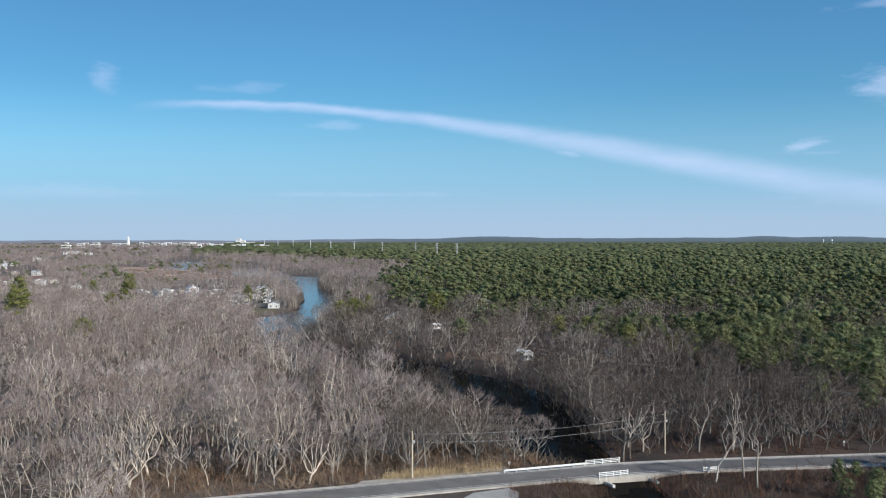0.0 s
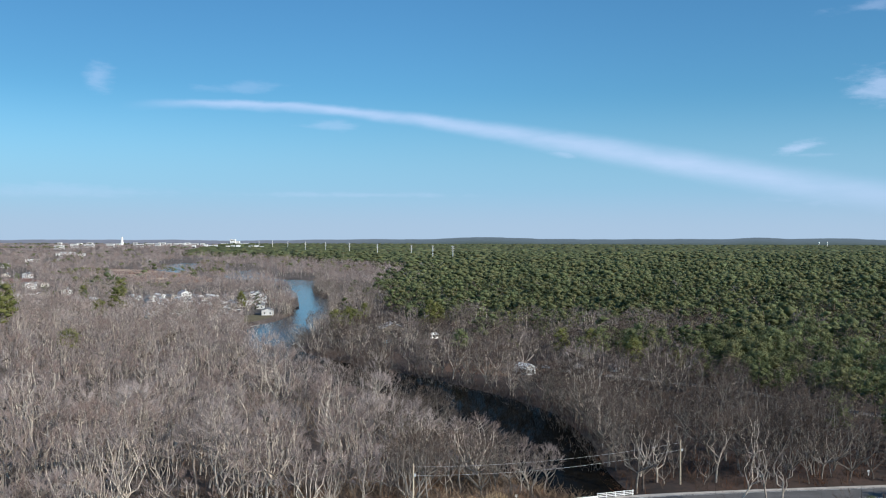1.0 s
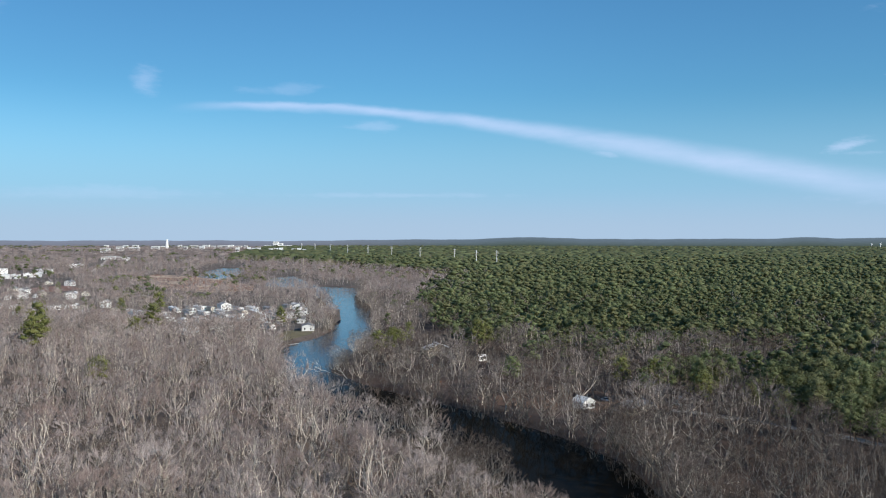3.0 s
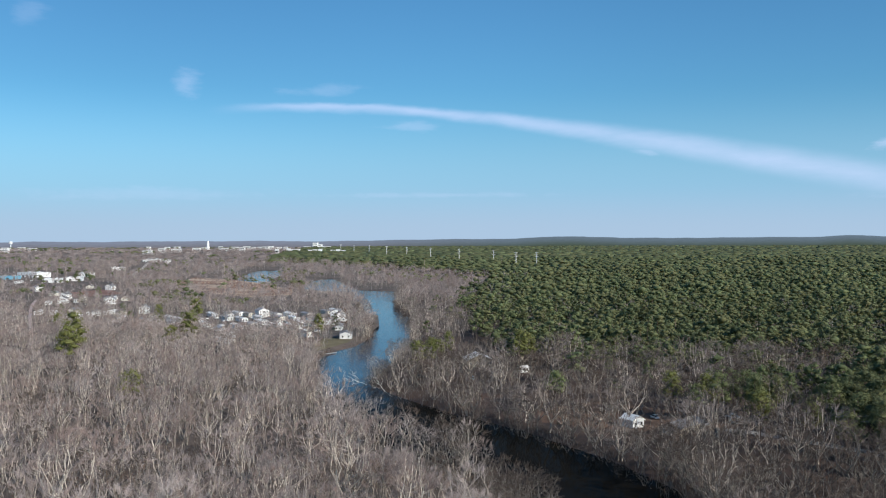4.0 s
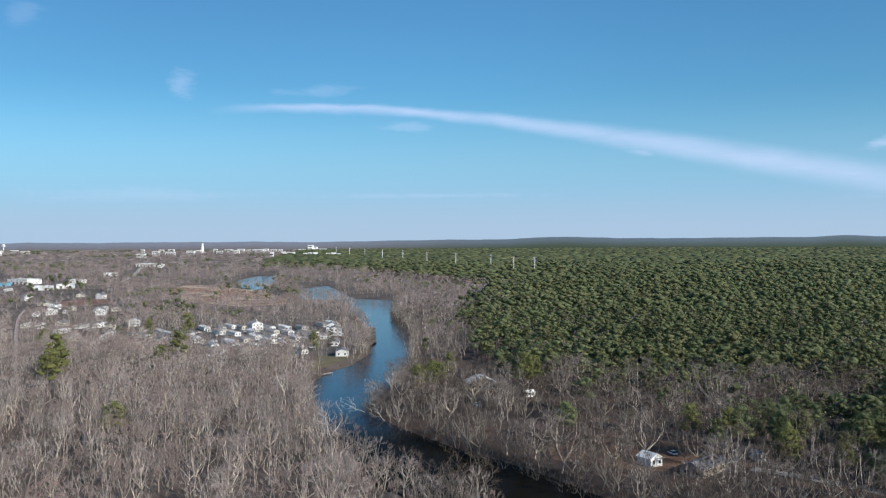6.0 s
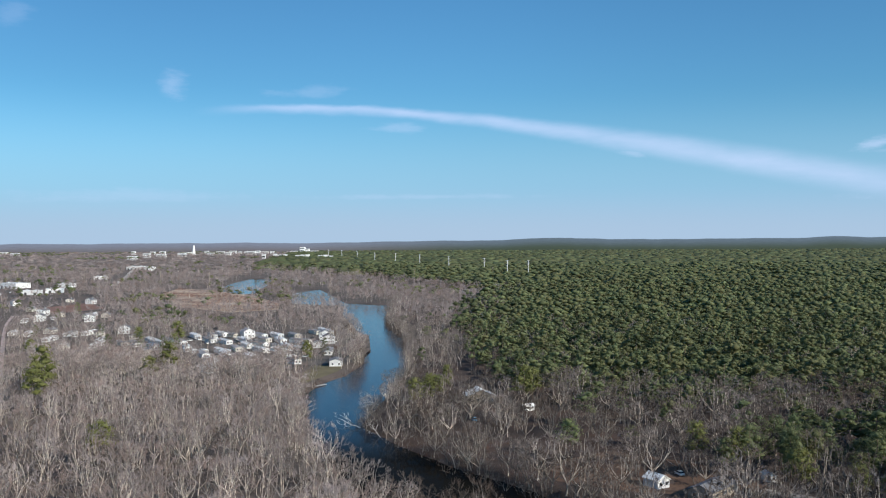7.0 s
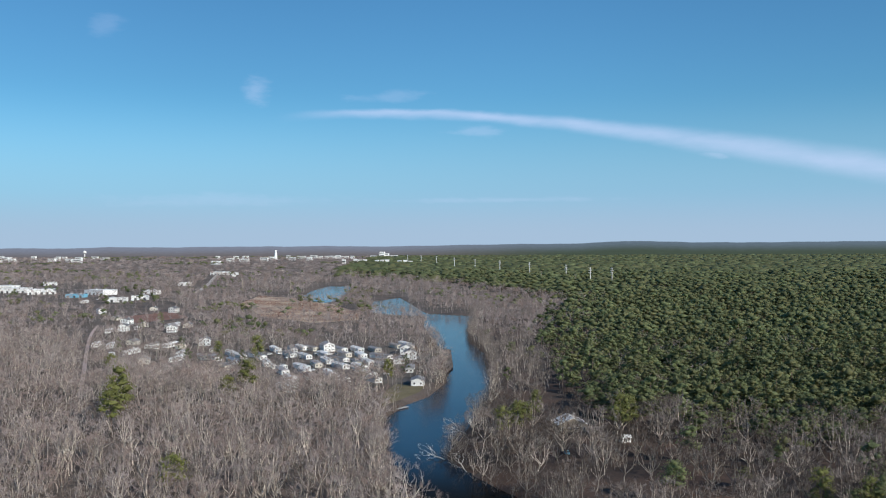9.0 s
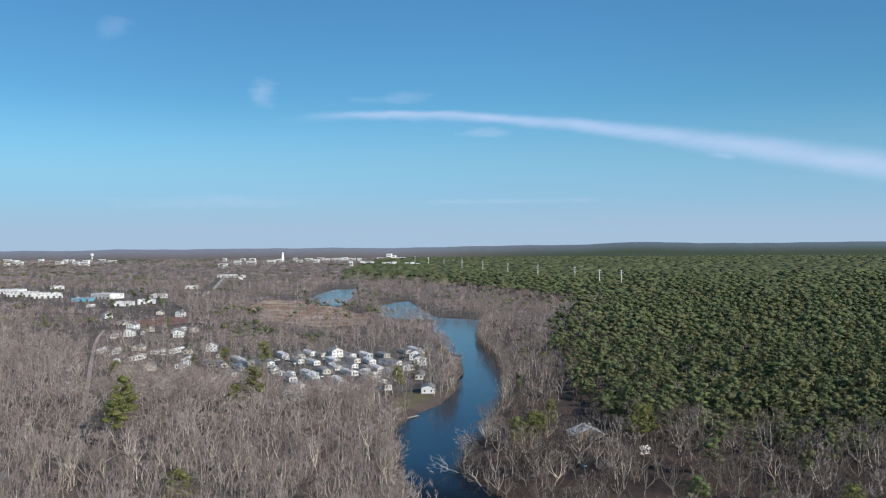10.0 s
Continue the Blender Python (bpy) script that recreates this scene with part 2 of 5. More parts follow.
def water_material():
    m = bpy.data.materials.new("river_water")
    m.use_nodes = True
    n = Nodes(m.node_tree)
    co = n.add("ShaderNodeNewGeometry").outputs["Position"]
    rip = n.noise(co, 0.9, 4.0, 0.6)
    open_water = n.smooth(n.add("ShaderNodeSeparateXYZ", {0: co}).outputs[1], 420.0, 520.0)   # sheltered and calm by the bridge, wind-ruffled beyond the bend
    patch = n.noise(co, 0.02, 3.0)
    # the calm end's near-black colour stands in for the mirrored dark banks
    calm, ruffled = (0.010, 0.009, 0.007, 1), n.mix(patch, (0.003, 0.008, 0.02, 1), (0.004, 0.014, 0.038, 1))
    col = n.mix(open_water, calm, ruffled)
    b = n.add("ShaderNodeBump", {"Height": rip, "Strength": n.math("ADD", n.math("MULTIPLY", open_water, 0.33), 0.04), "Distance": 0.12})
    # sky reflection is cut down by the bridge to keep that stretch dark
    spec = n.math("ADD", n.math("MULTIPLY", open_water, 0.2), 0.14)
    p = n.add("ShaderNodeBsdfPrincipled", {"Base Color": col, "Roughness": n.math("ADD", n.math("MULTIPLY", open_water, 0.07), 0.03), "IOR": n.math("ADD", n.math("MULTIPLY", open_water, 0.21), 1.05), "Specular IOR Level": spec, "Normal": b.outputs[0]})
    n.add("ShaderNodeOutputMaterial", {0: p.outputs[0]})
    return m


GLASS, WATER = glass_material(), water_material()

# ---- mesh helpers ----
rng = np.random.default_rng(11)


def np_mesh(name, V, F, mats, slot=None, tone=None):
    """A mesh from arrays of corners and triangles."""
    me = bpy.data.meshes.new(name)
    V, F = np.asarray(V, np.float32), np.asarray(F, np.int32)
    me.vertices.add(len(V))
    me.vertices.foreach_set("co", V.ravel())
    me.loops.add(F.size)
    me.loops.foreach_set("vertex_index", F.ravel())
    me.polygons.add(len(F))
    me.polygons.foreach_set("loop_start", np.arange(0, F.size, F.shape[1], dtype=np.int32))
    for m in mats:
        me.materials.append(m)
    if slot is not None:
        me.polygons.foreach_set("material_index", np.asarray(slot, np.int32))
    if tone is not None:
        me.attributes.new("tone", "FLOAT", "POINT").data.foreach_set("value", np.asarray(tone, np.float32))
    me.update(calc_edges=True)
    return me


def part(name, bm, mat, parent=None, label=""):
    """Links a bmesh as one mesh object under a thing or a part."""
    me = bpy.data.meshes.new(name)
    bm.to_mesh(me)
    bm.free()
    me.materials.append(mat)
    ob = new(name, me)
    ob.parent = parent
    return tagged(ob, label)


def box(bm, x0, y0, z0, x1, y1, z1, bevel=0.0):
    m = Matrix.LocRotScale(((x0 + x1) / 2, (y0 + y1) / 2, (z0 + z1) / 2), None, (x1 - x0, y1 - y0, z1 - z0))
    made = bmesh.ops.create_cube(bm, size=1, matrix=m)["verts"]
    if bevel:
        bmesh.ops.bevel(bm, geom=list({e for v in made for e in v.link_edges}), offset=bevel, segments=1, affect="EDGES")
    return bm


def boxed(*dims, bevel=0.0):
    return box(bmesh.new(), *dims, bevel=bevel)


def tube(bm, p0, p1, r0, r1, n=8):
    p0, p1 = Vector(p0), Vector(p1)
    d = p1 - p0
    m = Matrix.Translation((p0 + p1) / 2) @ d.to_track_quat("Z", "Y").to_matrix().to_4x4()
    bmesh.ops.create_cone(bm, cap_ends=True, segments=n, radius1=r0, radius2=r1, depth=d.length, matrix=m)
    return bm


def tubed(*a, **k):
    return tube(bmesh.new(), *a, **k)


def inside(P, poly):
    """Which of the points lie inside the polygon."""
    x, y = P[:, 0], P[:, 1]
    hit = np.zeros(len(P), bool)
    for (x0, y0), (x1, y1) in zip(poly, poly[1:] + poly[:1]):
        if y0 == y1:
            continue
        c = (y0 > y) != (y1 > y)
        hit ^= c & (x < (x1 - x0) * (y - y0) / (y1 - y0) + x0)
    return hit


def gap(P, line, closed=False):
    """How far the points lie from the line."""
    best = np.full(len(P), 1e9)
    pts = line + line[:1] if closed else line
    for a, b in zip(pts, pts[1:]):
        a, b = np.array(a, float), np.array(b, float)
        s = np.clip(((P - a) @ (b - a)) / ((b - a) @ (b - a)), 0, 1)
        best = np.minimum(best, np.hypot(*(P - a - s[:, None] * (b - a)).T))
    return best


# ---- the plan ----
LEFT_BANK = [(30, 120), (32, 160), (33, 198), (33, 213), (24, 219), (18, 230), (9, 258), (-3, 287), (-13, 310), (-24, 334), (-39, 352), (-53, 366), (-69, 388), (-79, 412), (-91, 447), (-103, 500), (-112, 535), (-119, 572),
             (-116, 610), (-108, 640), (-106, 695), (-121, 797), (-153, 944), (-186, 1075), (-206, 1200)]
RIGHT_BANK = [(50, 120), (49, 160), (45, 198), (44.5, 213), (40, 223), (38.5, 240), (40, 274), (36, 313), (22, 345), (5, 372), (-8, 392), (-34, 420), (-60, 458), (-79, 492), (-77, 551), (-76, 638), (-82, 735),
              (-97, 832), (-118, 915), (-138, 1040), (-145, 1190)]
RIVER = LEFT_BANK + [(-250, 1215), (-283, 1252), (-328, 1457), (-308, 1549), (-263, 1402), (-215, 1245), (-160, 1215)] + RIGHT_BANK[::-1]
POOL = [(-400, 1390), (-470, 1560), (-505, 1751), (-520, 1911), (-480, 1920), (-440, 1752), (-385, 1450)]
PINE_EDGE = [(330, 430), (200, 480), (130, 508), (82, 526), (45, 542), (8, 562), (-14, 612), (-26, 750), (-46, 910), (-58, 1067), (-40, 1421), (-167, 1733), (-420, 2258), (-700, 2600), (-1100, 4900), (5000, 4900), (5000, 330)]
ROAD = [(-240, 90), (-150, 140), (-90, 166), (-50, 179), (-18, 190), (14, 201), (38, 208.5), (62, 213), (100, 218), (160, 226), (260, 246), (400, 262)]
LANE = [(-683, 1644), (-783, 1936), (-900, 2250), (-1046, 2646)]
POWER_LINE = [(300, 1230), (28, 1886), (-684, 3598)]
EAST_LANE = [(66, 391), (72, 388), (87, 375), (108, 353), (122, 331), (140, 302), (165, 270), (190, 238)]
RUSTY = [(-560, 1140), (-540, 1235), (-478, 1150), (-500, 1070)]
TRACK = [(-303, 606), (-359, 709), (-434, 847), (-491, 956), (-530, 1039)]
PARK = [(-300, 760), (-300, 850), (-165, 890), (-128, 860), (-112, 760), (-112, 690), (-150, 668), (-215, 665), (-262, 715)]
HAMLET = [(-300, 780), (-440, 830), (-560, 950), (-700, 1180), (-560, 1290), (-430, 1060), (-340, 880)]
YARDS = [(-620, 1180), (-900, 1330), (-1150, 1600), (-1150, 1900), (-800, 1650), (-640, 1420), (-500, 1240)]
FIELD = [(-505, 1380), (-540, 1560), (-470, 1520), (-371, 1383), (-296, 1239), (-270, 1130), (-310, 1090), (-390, 1160)]


def noise2(P, scale, seed=0):
    return np.array([noise.noise((x * scale + seed * 17.3, y * scale, seed * 3.1)) for x, y in P])


def ground_height(P):
    t = np.clip((P[:, 1] - 2600) / 2280, 0, 1)
    z = 22 * t * t * (3 - 2 * t)                 # the land climbs a little towards the skyline
    for poly in (RIVER, POOL):
        near = (P[:, 0] > -700) & (P[:, 0] < 250) & (P[:, 1] > 60) & (P[:, 1] < 2050)
        s = np.full(len(P), 50.0)
        s[near] = gap(P[near], poly, True) * np.where(inside(P[near], poly), -1, 1)
        z = np.minimum(z, np.clip((s - 5) * 0.28, -4.0, 0.0))
    return z


def build_ground():
    xs = np.concatenate([[-5200, -4200, -3200, -2300, -1600, -1100, -800], np.arange(-600, 120, 6.0), [125, 150, 200, 300, 450, 700, 1100, 1700, 2500, 3400, 5200]])
    ys = np.concatenate([[-3000, -1500, -600, -200, 0, 60], np.arange(100, 1260, 6.0), np.arange(1265, 2000, 15.0), [2100, 2300, 2600, 2900, 3200, 3500, 3800, 4100, 4400, 4650, 4900]])
    X, Y = np.meshgrid(xs, ys)
    P = np.stack([X.ravel(), Y.ravel()], 1)
    V = np.column_stack([P, ground_height(P)])
    i = np.arange(len(xs) * len(ys)).reshape(len(ys), len(xs))
    F = np.stack([i[:-1, :-1].ravel(), i[:-1, 1:].ravel(), i[1:, 1:].ravel(), i[1:, :-1].ravel()], 1)
    middle = P[F].mean(axis=1)
    # ground east of the river takes the darker of the two tones
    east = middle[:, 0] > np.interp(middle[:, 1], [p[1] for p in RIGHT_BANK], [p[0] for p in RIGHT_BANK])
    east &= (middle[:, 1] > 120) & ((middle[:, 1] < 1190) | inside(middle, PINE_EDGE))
    ob = new("ground", np_mesh("ground", V, F, [LITTER, DARK_LITTER], east.astype(int)))
    tagged(ob, "brown leaf litter and soil under the winter woods", "ground", kind="structure")
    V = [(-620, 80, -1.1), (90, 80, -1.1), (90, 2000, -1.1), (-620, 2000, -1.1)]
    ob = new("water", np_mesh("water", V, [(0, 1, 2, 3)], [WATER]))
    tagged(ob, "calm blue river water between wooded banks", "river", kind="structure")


def flat_patch(name, poly, z, mat, label, category):
    bm = bmesh.new()
    f = bm.faces.new([bm.verts.new((x, y, z)) for x, y in poly])
    f.normal_update()
    if f.normal.z < 0:
        f.normal_flip()
    bmesh.ops.triangulate(bm, faces=[f])
    ob = part(name, bm, mat)
    return tagged(ob, label, category, kind="structure")


build_ground()
flat_patch("dry_field", FIELD, 0.06, SAND, "tan dry sandy clearing with sparse scrub", "field")
flat_patch("rusty_field", RUSTY, 0.06, RUST, "reddish brown scrub clearing beside houses", "field")
flat_patch("park_lane", PARK, 0.05, YARD, "pale worn gravel yard between mobile homes", "yard")
flat_patch("shore_lawn", [(-136, 676), (-117, 676), (-116, 650), (-123, 618), (-127, 600), (-136, 625)], 0.07, GRASS, "olive winter lawn sloping to the river", "lawn")
flat_patch("house_yard", [(2, 400), (0, 425), (25, 445), (55, 425), (75, 405), (62, 388), (30, 386)], 0.06, YARD_LEAF, "brown leaf-strewn yard round a house", "yard")

# ---- woods ----


def prism(p0, p1, r0, r1, n):
    d = p1 - p0
    d = d / (np.linalg.norm(d) + 1e-9)
    u = np.cross(d, (0.3, 0.9, 0.1))
    u /= np.linalg.norm(u)
    w = np.cross(d, u)
    a = np.arange(n) * 2 * math.pi / n
    ring = np.cos(a)[:, None] * u + np.sin(a)[:, None] * w
    V = np.concatenate([p0 + ring * r0, p1 + ring * r1])
    i = np.arange(n)
    j = (i + 1) % n
    return V, np.concatenate([np.stack([i, j, j + n], 1), np.stack([i, j + n, i + n], 1)])


class Soup:
    """Gathers triangles."""

    def __init__(self):
        self.V, self.F, self.n = [], [], 0

    def put(self, V, F):
        self.V.append(np.asarray(V, float))
        self.F.append(np.asarray(F) + self.n)
        self.n += len(V)

    def arrays(self):
        return np.concatenate(self.V), np.concatenate(self.F)


def unit(v):
    return v / (np.linalg.norm(v) + 1e-9)


def slivers(r, starts, dirs, length, width):
    """Twigs: long thin triangles."""
    n = len(starts)
    side = np.cross(dirs, r.normal(size=(n, 3)))
    side /= np.linalg.norm(side, axis=1)[:, None] + 1e-9
    tip = starts + dirs * length[:, None]
    V = np.stack([starts - side * width / 2, starts + side * width / 2, tip], 1).reshape(-1, 3)
    return V, np.arange(3 * n).reshape(n, 3)


def bare_tree(seed, height, wide, limbs=5, subs=40, twigs=8, twig_w=0.045, lod=0, low=0.3, reach=(0.2, 0.95), lift=0.5, deep=0.36):
    """A leafless tree: wood (trunk, limbs, branches) under a domed haze of twigs."""
    r = np.random.default_rng(seed)
    wood = Soup()
    fork = height * r.uniform(low, low + 0.14)
    rad = height * (0.0135, 0.0145, 0.0085)[lod]
    n0 = (6, 4, 3)[lod]
    lean = r.normal(size=2) * 0.055 * height
    base, knee, top = np.array([0, 0, -0.5]), np.array([*(lean * 0.3 + r.normal(size=2) * 0.012 * height), fork * 0.55]), np.array([*lean, fork])
    wood.put(*prism(base, knee, rad * 1.25, rad, n0))
    wood.put(*prism(knee, top, rad, rad * 0.85, n0))
    centre = np.array([*(lean * 1.3), height * (1.02 - deep)])
    shape = np.array([wide * 0.5, wide * 0.5, height * deep])
    joints = []
    for i in range(limbs):
        a = 2 * math.pi * (i + r.uniform(-0.3, 0.3)) / limbs
        up = r.uniform(*reach) if i else 1.0
        k = math.sqrt(max(0.0, 1 - up * up)) if i else 0.1
        tip = centre + shape * np.array([math.cos(a) * k, math.sin(a) * k, up]) * r.uniform(0.75, 0.95)
        start = top if i < 3 else knee + (top - knee) * r.uniform(0.3, 1)
        ctrl = start + (tip - start) * 0.5 + np.array([math.cos(a), math.sin(a), -0.1]) * np.linalg.norm(tip - start) * r.uniform(0.08, 0.42)
        m = (5, 3, 2)[lod]
        p = start
        for j in range(1, m + 1):
            t = j / m
            q = start * (1 - t) ** 2 + ctrl * 2 * t * (1 - t) + tip * t * t + (r.normal(size=3) * height * 0.025 if j < m else 0)
            f0, f1 = 1 - 0.85 * (j - 1) / m, 1 - 0.85 * j / m
            wood.put(*prism(p, q, rad * 0.7 * f0, rad * 0.7 * f1, (4, 3, 3)[lod]))
            for u in (0.35, 0.7, 1.0):
                joints.append(p + (q - p) * u)
            p = q
    joints = np.array(joints or [top, top + np.array([0, 0, height * 0.2])])
    joints = joints[joints[:, 2] > height * 0.36]
    g = r.normal(size=(subs, 3))
    g /= np.linalg.norm(g, axis=1)[:, None]
    g[:, 2] = np.where(g[:, 2] < -0.55, -g[:, 2], g[:, 2])
    ends = centre + g * shape * r.uniform(0.6, 1.0, (subs, 1)) ** 0.7
    S, D, L, W = [], [], [], []
    for e in ends:
        d = joints - e
        j = joints[np.argmin(np.linalg.norm(d, axis=1) + 0.5 * np.abs(d[:, 2] + 1.5))]
        if lod:
            S.append(j), D.append(unit(e - j)), L.append(np.linalg.norm(e - j)), W.append(twig_w * (1.0, 1.2, 0.9)[lod])
        else:
            w = unit(np.cross(e - j, r.normal(size=3))) * rad * 0.17
            wood.put(np.array([j - w, j + w, e]), np.array([(0, 1, 2)]))
        out = unit(e - centre)
        for _ in range(twigs):
            t = r.uniform(0.25, 1.0)
            S.append(j + (e - j) * t)
            D.append(unit(unit(e - j) * 0.35 + out * 0.55 + r.normal(size=3) * 0.3 + np.array([0, 0, lift])))
            L.append(height * r.uniform(0.06, 0.14))
            W.append(twig_w)
    return wood.arrays(), slivers(r, np.array(S), np.array(D), np.array(L), np.array(W)[:, None])


def lump(r, c, size):
    """The dense dark heart of a clump."""
    V = np.array([(1, 0, 0), (-1, 0, 0), (0, 1, 0), (0, -1, 0), (0, 0, 1), (0, 0, -1)], float)
    V = V + r.normal(size=V.shape) * 0.2
    F = np.array([(0, 2, 4), (2, 1, 4), (1, 3, 4), (3, 0, 4), (2, 0, 5), (1, 2, 5), (3, 1, 5), (0, 3, 5)])
    return c + V * size * r.uniform(0.75, 1.25, (6, 1)), F


def pine_tree(seed, height, width, clumps=9, tufts=240, tuft=0.5, sides=5, bare=0.42):
    """A pitch pine: trunk with limbs, and an irregular crown of clumps edged with needle tufts."""
    r = np.random.default_rng(seed)
    wood, crown = Soup(), Soup()
    top = np.array([r.normal() * 0.3, r.normal() * 0.3, height * 0.93])
    mid = np.array([r.normal() * 0.2, r.normal() * 0.2, height * 0.5])
    wood.put(*prism(np.array([0, 0, -0.4]), mid, height * 0.014, height * 0.010, sides))
    if clumps > 1:
        wood.put(*prism(mid, top, height * 0.010, height * 0.003, sides))
    C, S = [], []
    for i in range(clumps):
        f = (i + r.uniform(0.1, 0.9)) / clumps
        z = bare + (0.95 - bare) * f
        reach = width * 0.5 * math.sqrt(max(0.05, 1 - (f * 1.05 - 0.15) ** 2)) * r.uniform(0.45, 0.75)
        if i == clumps - 1:
            reach *= 0.2
        if clumps == 1:
            reach, z = 0.0, 0.78
        a = i * 2.4 + r.uniform(-0.5, 0.5)
        c = np.array([math.cos(a) * reach, math.sin(a) * reach, z * height])
        s = np.array([width * 0.27, width * 0.27, height * 0.085]) * r.uniform(0.75, 1.2) * (1 if clumps > 4 else 2.0)
        if sides >= 4:
            wood.put(*prism(np.array([0, 0, (z - 0.05) * height]), c, 0.09, 0.03, 3))
        crown.put(*lump(r, c, s * (0.6 if clumps > 8 else 0.8 if clumps > 1 else 0.95)))
        C.append(c), S.append(s)
    if tufts:
        pick = r.integers(0, clumps, tufts)
        g = r.normal(size=(tufts, 3)) + np.array([0, 0, 0.3])
        g /= np.linalg.norm(g, axis=1)[:, None]
        P = np.array(C)[pick] + g * np.array(S)[pick] * r.uniform(0.5, 1.25, (tufts, 1))
        nrm = g + r.normal(size=(tufts, 3)) * 0.3
        nrm /= np.linalg.norm(nrm, axis=1)[:, None]
        u = np.cross(nrm, r.normal(size=(tufts, 3)))
        u /= np.linalg.norm(u, axis=1)[:, None]
        w = np.cross(nrm, u)
        s = tuft * r.uniform(0.6, 1.3, (tufts, 1))
        V = np.stack([P + u * s * 0.8, P - u * s * 0.5 + w * s * 0.65, P - u * s * 0.45 - w * s * 0.6], 1).reshape(-1, 3)
        crown.put(V, np.arange(3 * tufts).reshape(tufts, 3))
    return wood.arrays(), crown.arrays()


def brush(seed, height, n, w):
    """A clump of bare undergrowth: stems fanning from the ground."""
    r = np.random.default_rng(seed)
    st = np.column_stack([r.normal(size=(n, 2)) * height * 0.35, np.full(n, -0.2)])
    d = np.column_stack([r.normal(size=(n, 2)) * 0.85, np.ones(n)])
    d /= np.linalg.norm(d, axis=1)[:, None]
    return prism(np.array([0, 0, -0.3]), np.array([0, 0, height * 0.5]), 0.05, 0.02, 3), slivers(r, st, d, height * r.uniform(0.5, 1.1, n), np.full((n, 1), w))


def plant(name, kinds, P, size, mats, label, category):
    """One stand of many trees joined into a single mesh."""
    Vs, Fs, Ss, Ts, base = [], [], [], [], 0
    which = rng.integers(0, len(kinds), len(P))
    z = ground_height(P)
    for k, ((Vw, Fw), (Vc, Fc)) in enumerate(kinds):
        sel = np.where(which == k)[0]
        if not len(sel):
            continue
        V0, F0 = np.concatenate([Vw, Vc]), np.concatenate([Fw, Fc + len(Vw)])
        a, s = rng.uniform(0, 2 * math.pi, len(sel)), rng.uniform(*size, len(sel)) * (1 + 0.34 * noise2(P[sel], 0.03, 21))
        ca, sa = (np.cos(a) * s)[:, None], (np.sin(a) * s)[:, None]
        x = V0[:, 0] * ca - V0[:, 1] * sa + P[sel, 0:1]
        y = V0[:, 0] * sa + V0[:, 1] * ca + P[sel, 1:2]
        zz = V0[:, 2] * (s * rng.uniform(0.85, 1.15, len(sel)))[:, None] + z[sel][:, None]
        Vs.append(np.stack([x, y, zz], 2).reshape(-1, 3))
        Fs.append((F0[None] + (np.arange(len(sel)) * len(V0))[:, None, None]).reshape(-1, 3) + base)
        Ss.append(np.tile(np.r_[np.zeros(len(Fw), int), np.ones(len(Fc), int)], len(sel)))
        Ts.append(np.repeat(rng.uniform(0, 1, len(sel)), len(V0)))
        base += len(V0) * len(sel)
    F = np.concatenate(Fs)
    ob = new(name, np_mesh(name, np.concatenate(Vs), F, mats, np.concatenate(Ss), np.concatenate(Ts)))
    tagged(ob, label, category, kind="stuff")
    print(name, len(P), "trees", len(F), "triangles")
    return ob


def tree_thing(name, kind, mats, label, category, group):
    (Vw, Fw), (Vc, Fc) = kind
    root = new(name)
    for pn, V, F, m in (("trunk", Vw, Fw, mats[0]), ("crown", Vc, Fc, mats[1])):
        ob = new(pn, np_mesh(pn, V, F, [m], tone=np.full(len(V), 0.1)))
        ob.parent = root
    return tagged(root, label, category, group)


def stand(things, P, size):
    """Single trees: the given ones are moved to the first places, copies to the rest."""
    z = ground_height(P)
    swell = 1 + 0.4 * noise2(P, 0.035, 21)
    for i, (x, y) in enumerate(P):
        s = rng.uniform(*size) * swell[i]
        m = pose(x, y, z[i], 0, 0, rng.uniform(0, 360)) @ Matrix.Scale(s, 4)
        if i < len(things):
            things[i].matrix_basis = m
        else:
            ob = copy_thing(things[i % len(things)], Matrix())
            ob.matrix_basis = m


def scatter(x0, x1, y0, y1, step):
    xs, ys = np.arange(x0, x1, step), np.arange(y0, y1, step)
    X, Y = np.meshgrid(xs, ys)
    X = X + (np.arange(len(ys)) % 2)[:, None] * step / 2
    P = np.stack([X.ravel(), Y.ravel()], 1)
    return P + rng.uniform(-0.45, 0.45, P.shape) * step


def in_country(P, margin=0.0):
    """The fan of country on both sides of the flight line."""
    x, y = P[:, 0], P[:, 1]
    return (x > -40 - margin - 0.69 * (y - 90)) & (x < 40 + margin + 0.53 * (y - 20))


WET = [RIVER, POOL]


def dry_woods(P, bank=1.5):
    ok = in_country(P, 15) & (gap(P, EAST_LANE) > 5.0)
    ok &= ((P[:, 0] - 35) / 10) ** 2 + ((P[:, 1] - 383) / 17) ** 2 > 1      # open ground before the cottage
    ok &= ((P[:, 0] + 26) / 12) ** 2 + ((P[:, 1] - 533) / 15) ** 2 > 1     # and before the timber house
    for poly in WET:
        ok &= ~inside(P, poly)
        ok &= gap(P, poly, True) > bank
    ok &= (gap(P, ROAD) > 9.0) & (gap(P, LANE) > 9.0) & (gap(P, TRACK) > 2.6) & (gap(P, POWER_LINE) > 16.0)
    return ok


def in_pines(P):
    """Inside the pine forest, whose edge winds in and out."""
    return inside(P + 34 * np.column_stack([noise2(P, 0.022, 31), noise2(P, 0.022, 32)]), PINE_EDGE)


